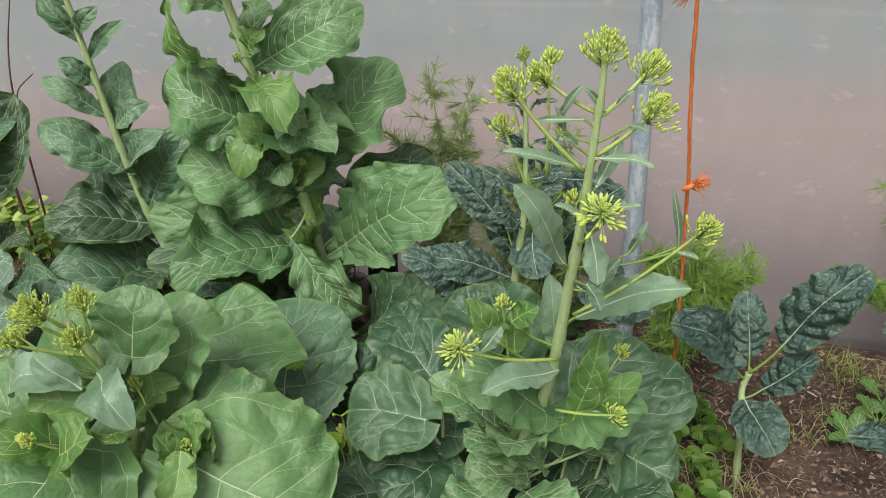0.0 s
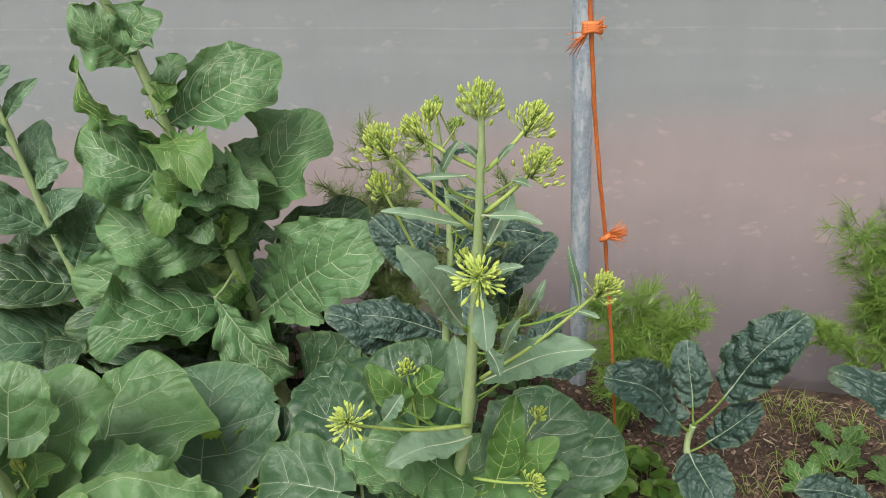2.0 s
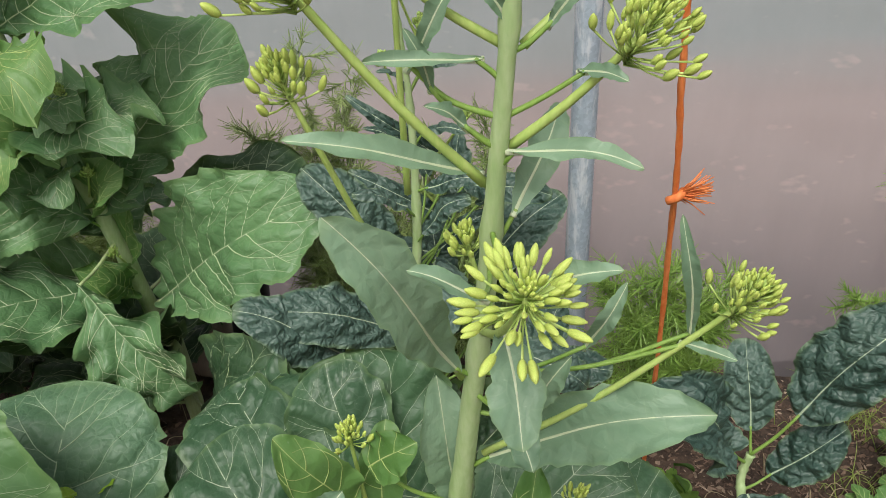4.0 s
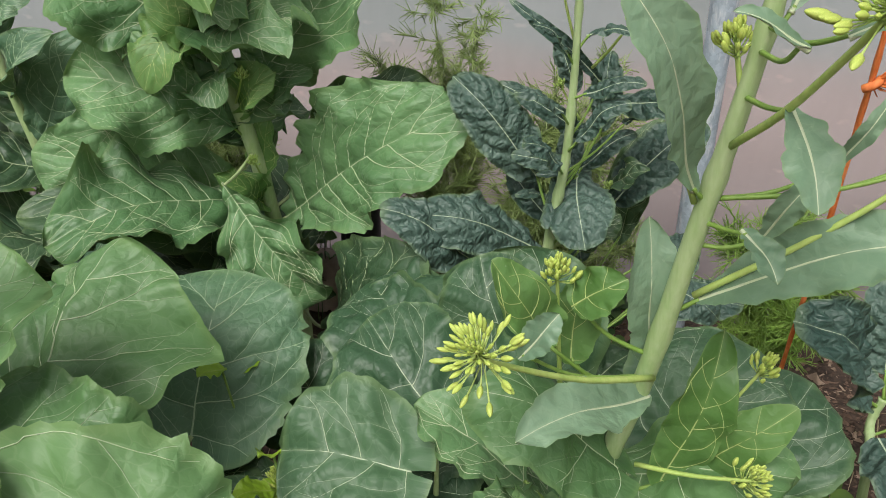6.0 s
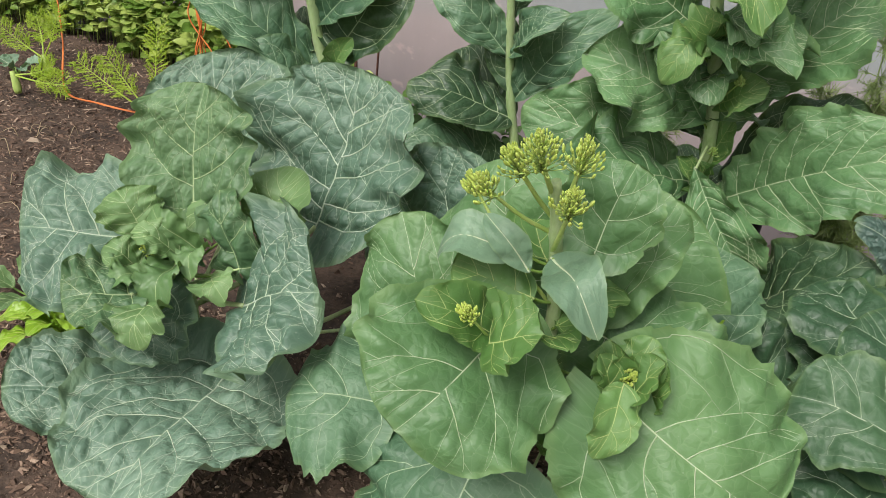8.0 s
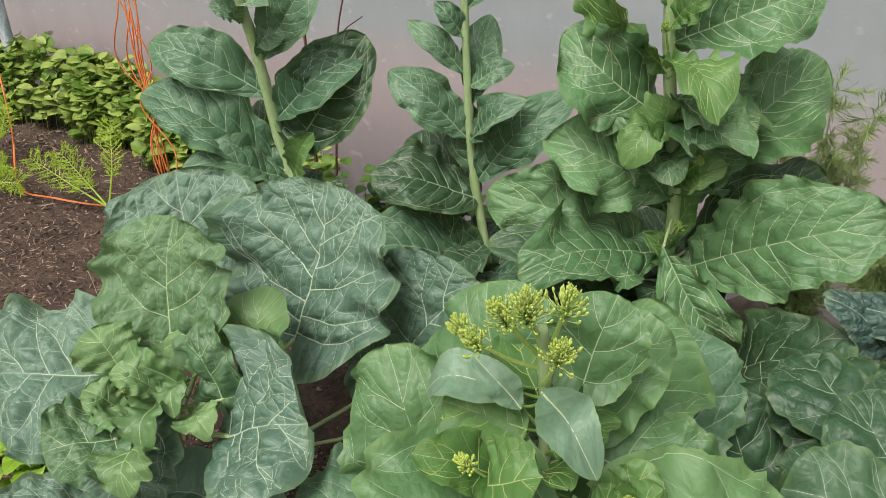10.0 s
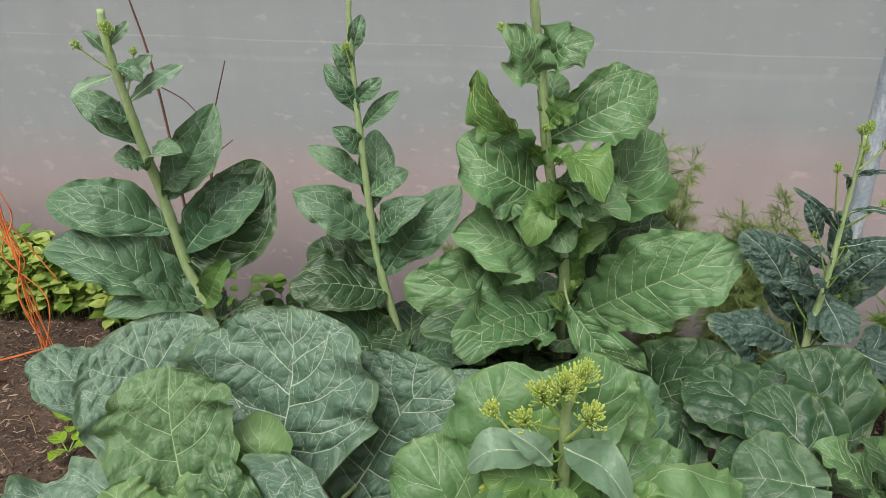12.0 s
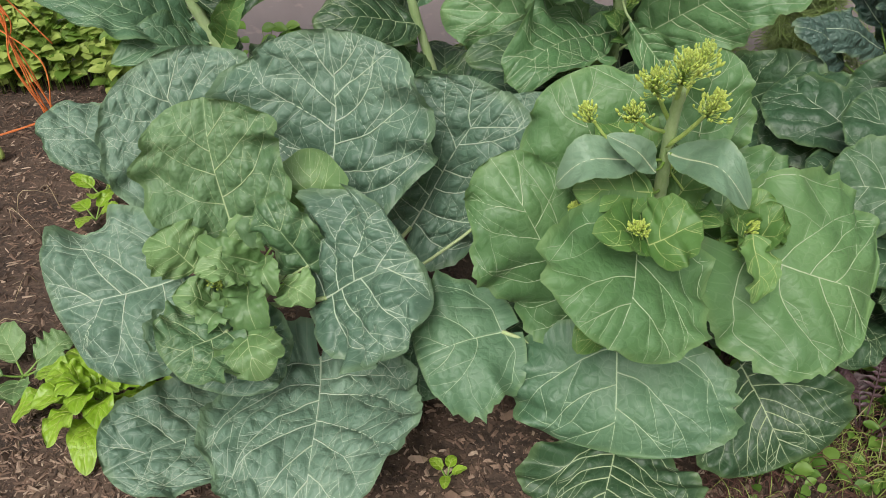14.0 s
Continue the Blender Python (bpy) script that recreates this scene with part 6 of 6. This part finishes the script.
leafy_patch("weeds", "small weeds at the foot of the spring greens", "weeds", [((-0.28, 0.12), (0.70, 1.0), 260, 0.05)], 0.022, weed_green, 14)


def little_plant(name, place, label, category, count, size, kind, seed, rise=0.5):
    """A few leaves from one foot, each a part."""
    rng = random.Random(seed)
    at = Vector(place)
    ob = thing(name, place, label, category)
    stub = dict(plant=ob, line=[at, at + Vector((0, 0, 0.012))])
    for i in range(count):
        w = i * 2.4 + rng.uniform(-0.3, 0.3)
        out = Vector((math.cos(w), math.sin(w), 0))
        b = at + out * size * 0.35 + Vector((0, 0, 0.012 + size * rise * 0.4))
        e = b + (out + Vector((0, 0, rise * rng.uniform(0.2, 1.0)))).normalized() * size * rng.uniform(0.75, 1.15)
        leaf(stub, b, e, size * rng.uniform(0.6, 0.85), Vector((0, -0.2, 1)) - out * 0.3, kind)
    return ob


SEED = kind_of(lettuce_leaf, 0.85, 0.50, 0.02, 0.05, 0.0006, 0.08, 0.08, 0.012, fine=0.8, lobes=0.05)
WEED = kind_of(young_leaf, 0.85, 0.55, 0.06, 0.08, 0.0006, 0.08, 0.08, 0.012, lobes=0.20)
little_plant("seedling", (-0.645, 0.795, 0), "tiny green seedling on bare soil", "seedling", 4, 0.022, SEED, 1)
little_plant("seedling", (-1.335, 1.62, 0), "small yellow-green seedling beside the cabbage", "seedling", 4, 0.055, SEED, 2)
little_plant("seedling", (-1.325, 1.53, 0), "small yellow-green seedling beside the cabbage", "seedling", 4, 0.050, SEED, 3)
little_plant("beet_seedling", (-1.31, 1.06, 0), "small green beet seedling with red stalks", "seedling", 5, 0.075, dict(Y, mat=heart_leaf), 4)
little_plant("seedling", (-2.22, 1.98, 0), "small grey-green seedling near the young fennel", "seedling", 6, 0.06, S, 5)
for i, (x, y) in enumerate(((0.86, 1.33), (0.95, 1.28), (0.78, 1.27), (0.90, 1.40))):
    little_plant("weed_plant", (x, y, 0), "bright green broad-leaved weed in the mulch", "weed", 7, 0.042, WEED, 20 + i, 0.9)

# ---- lettuce ----
lettuce_plant = thing("lettuce", (-1.160, 0.985, 0), "small lime-green lettuce rosette in the mulched soil", "lettuce")
L = kind_of(lettuce_leaf, 1.45, 0.55, 0.010, 0.14, 0.0016, 0.08, 0.12, 0.016, nod=0.2, lobes=0.06, frill=0.04, net=0)
lettuce_stub = dict(plant=lettuce_plant, line=[Vector((-1.160, 0.985, 0.0)), Vector((-1.160, 0.985, 0.02))])
for i in range(21):
    w = i * 2.4
    rise = -0.02 + 0.04 * i
    reach = 0.135 - 0.0042 * i
    out = Vector((math.cos(w), math.sin(w), 0))
    b = Vector((-1.160, 0.985, 0.015 + 0.002 * i)) + out * 0.012
    e = b + (out + Vector((0, 0, rise))).normalized() * reach
    leaf(lettuce_stub, b, e, 0.050, Vector((0, 0, 1)) - out * rise, L)

# ---- perforated black pipe and pale stone behind the tall collard ----
pipe = thing("drain_pipe", (-0.155, 1.72, 0), "upright black perforated plastic pipe stub in the soil", "pipe")
v, f = tube([Vector((-0.155, 1.72, z)) for z in (0.0, 0.1, 0.2, 0.25)], [0.036] * 4, 24)
part("tube", link_mesh("tube", v, f[:-2], black_plastic), pipe)
v, f = tube([Vector((-0.155, 1.72, z)) for z in (0.252, 0.235)], [0.0365, 0.028], 24)
part("rim", link_mesh("rim", v, f, black_plastic), pipe)
hole_grey = plain_material("pale_hole", rgb(0.20, 0.19, 0.18), rgb(0.30, 0.28, 0.26))
for hole_x, hole_z in ((-0.012, 0.215), (-0.004, 0.17), (-0.020, 0.19)):
    y = 1.72 - math.sqrt(0.036 ** 2 - hole_x ** 2)
    v, f = tube([Vector((-0.155 + hole_x, y - 0.0008, hole_z)), Vector((-0.155 + hole_x, y + 0.004, hole_z))], [0.006, 0.006], 12)
    part("drain_hole", link_mesh("drain_hole", v, f, hole_grey), pipe, label="pale round drain hole")



def stone(place, size, seed):
    bm = bmesh.new()
    bmesh.ops.create_icosphere(bm, subdivisions=3, radius=1.0)
    for q in bm.verts:
        q.co *= 1 + 0.25 * noise.noise(q.co * 1.3 + Vector((seed, 0, 0))) + 0.06 * noise.noise(q.co * 5)
        q.co = Vector((q.co.x * size[0], q.co.y * size[1], q.co.z * size[2]))
    me = bpy.data.meshes.new("stone")
    bm.to_mesh(me)
    bm.free()
    me.materials.append(stone_pale)
    me.polygons.foreach_set("use_smooth", [True] * len(me.polygons))
    ob = new("stone", me)
    ob.location = place
    return tagged(ob, "pale rough stone lying on soil at the film's foot", "stone", "edge stones")


stone((-0.06, 1.78, 0.06), (0.09, 0.05, 0.09), 1)
stone((-0.23, 1.80, 0.05), (0.07, 0.05, 0.08), 2)

# ---- dead twigs ----
twigs = thing("dead_twigs", (-1.06, 1.97, 0), "bare red-brown cane with thin twigs", "twigs")
bag = Bag()
for pts, r in (([(-1.06, 1.97, 0), (-1.06, 1.95, 0.3), (-1.055, 1.93, 0.53), (-1.03, 1.91, 0.66), (-0.99, 1.90, 0.79)], 0.0035),
               ([(-1.055, 1.93, 0.50), (-1.04, 1.93, 0.56), (-0.995, 1.93, 0.60)], 0.0025),
               ([(-1.10, 1.97, 0), (-1.13, 1.95, 0.4), (-1.16, 1.93, 0.75), (-1.20, 1.92, 0.95)], 0.005),
               ([(-1.155, 1.93, 0.73), (-1.10, 1.92, 0.70), (-1.06, 1.91, 0.66)], 0.002)):
    line = curve_points(pts, 16)
    bag.add(*tube(line, [r * (1 - 0.04 * i) for i in range(16)], 6, 0.1))
part("cane", bag.mesh("cane", bark), twigs)


# ---- straw, grass and purple salad at the bed's edge ----
def blades(name, label, category, places, length, mat, seed, droop=0.4, radius=0.0011):
    rng = random.Random(seed)
    bag = Bag()
    for x, y, spread, count in places:
        for _ in range(count):
            p = Vector((x + rng.gauss(0, spread), y + rng.gauss(0, spread), 0.0))
            w = rng.uniform(0, 6.28)
            s = length * rng.uniform(0.5, 1.2)
            out = Vector((math.cos(w), math.sin(w), 0))
            a, c = p + out * s * 0.3 + Vector((0, 0, s * 0.5)), p + out * s * (0.4 + droop) + Vector((0, 0, s * (0.75 - droop)))
            bag.add(*tube(curve_points([p, a, c], 7), [radius, radius, radius * 0.9, radius * 0.8, radius * 0.6, radius * 0.5, radius * 0.2], 4))
    return tagged(new(name, bag.mesh(name, mat)), label, category, kind="stuff")


grass_green = stem_material("grass_green", rgb(0.16, 0.24, 0.04), rgb(0.32, 0.38, 0.10))
blades("grass", "thin green and yellow grass in the mulch", "grass", [(0.50, 1.24, 0.03, 16), (0.86, 1.52, 0.04, 70), (0.95, 1.46, 0.03, 40), (0.02, 0.84, 0.07, 60), (-0.10, 0.78, 0.05, 70), (-0.06, 0.83, 0.05, 60), (-0.20, 0.74, 0.05, 60), (-0.08, 0.73, 0.04, 50), (0.80, 1.32, 0.05, 40), (0.46, 1.12, 0.05, 40), (0.70, 1.30, 0.03, 14)], 0.07, grass_green, 1, 0.3, 0.0008)
blades("straw", "dry straw and stalks lying on the soil", "straw", [(0.52, 1.18, 0.04, 26), (0.66, 1.30, 0.10, 20), (-1.6, 1.5, 0.25, 26), (-0.62, 1.65, 0.08, 40), (-0.35, 1.50, 0.08, 30), (0.0, 0.82, 0.08, 30)], 0.08, straw, 2, 0.72, 0.0010)


blades("dead_stalks", "tangle of dry purple-brown stalks under the greens", "dead stalks", [(-0.06, 0.79, 0.06, 130), (-0.20, 0.73, 0.06, 110), (-0.30, 0.71, 0.05, 50)], 0.07, bark, 5, 0.55, 0.0009)


def frilly(place, label, count, size, mat, seed):
    rng = random.Random(seed)
    ob = thing("frilly_salad", place, label, "salad plant", "frilly salads")
    foot = Vector(place)
    for _ in range(count):
        w = rng.uniform(0, 6.28)
        tip = foot + Vector((math.cos(w) * 0.6, math.sin(w) * 0.6, rng.uniform(0.5, 1.1))) * size
        line = curve_points([foot, foot.lerp(tip, 0.6) + Vector((0, 0, 0.02)), tip], 16)
        bag = Bag()
        bag.add(*tube(line, [0.0016 - 0.00006 * i for i in range(16)], 5))
        for i in range(5, 16):
            for s in (-1, 1):
                d = Vector((math.sin(w) * s, -math.cos(w) * s, rng.uniform(0.1, 0.6))).normalized()
                small_leaf(bag, line[i], line[i] + d * size * 0.16 * rng.uniform(0.5, 1.2), size * 0.06, Vector((0, -0.4, 1)))
        part("frond", bag.mesh("frond", mat), ob)


frilly((0.02, 0.86, 0), "frilly purple-green salad leaves under the greens", 7, 0.14, purple, 3)
frilly((-0.06, 0.80, 0), "frilly purple-green salad leaves under the greens", 6, 0.11, purple, 4)
frilly((0.03, 0.80, 0), "feathery yellow-green salad gone to seed", 8, 0.12, grass_green, 5)
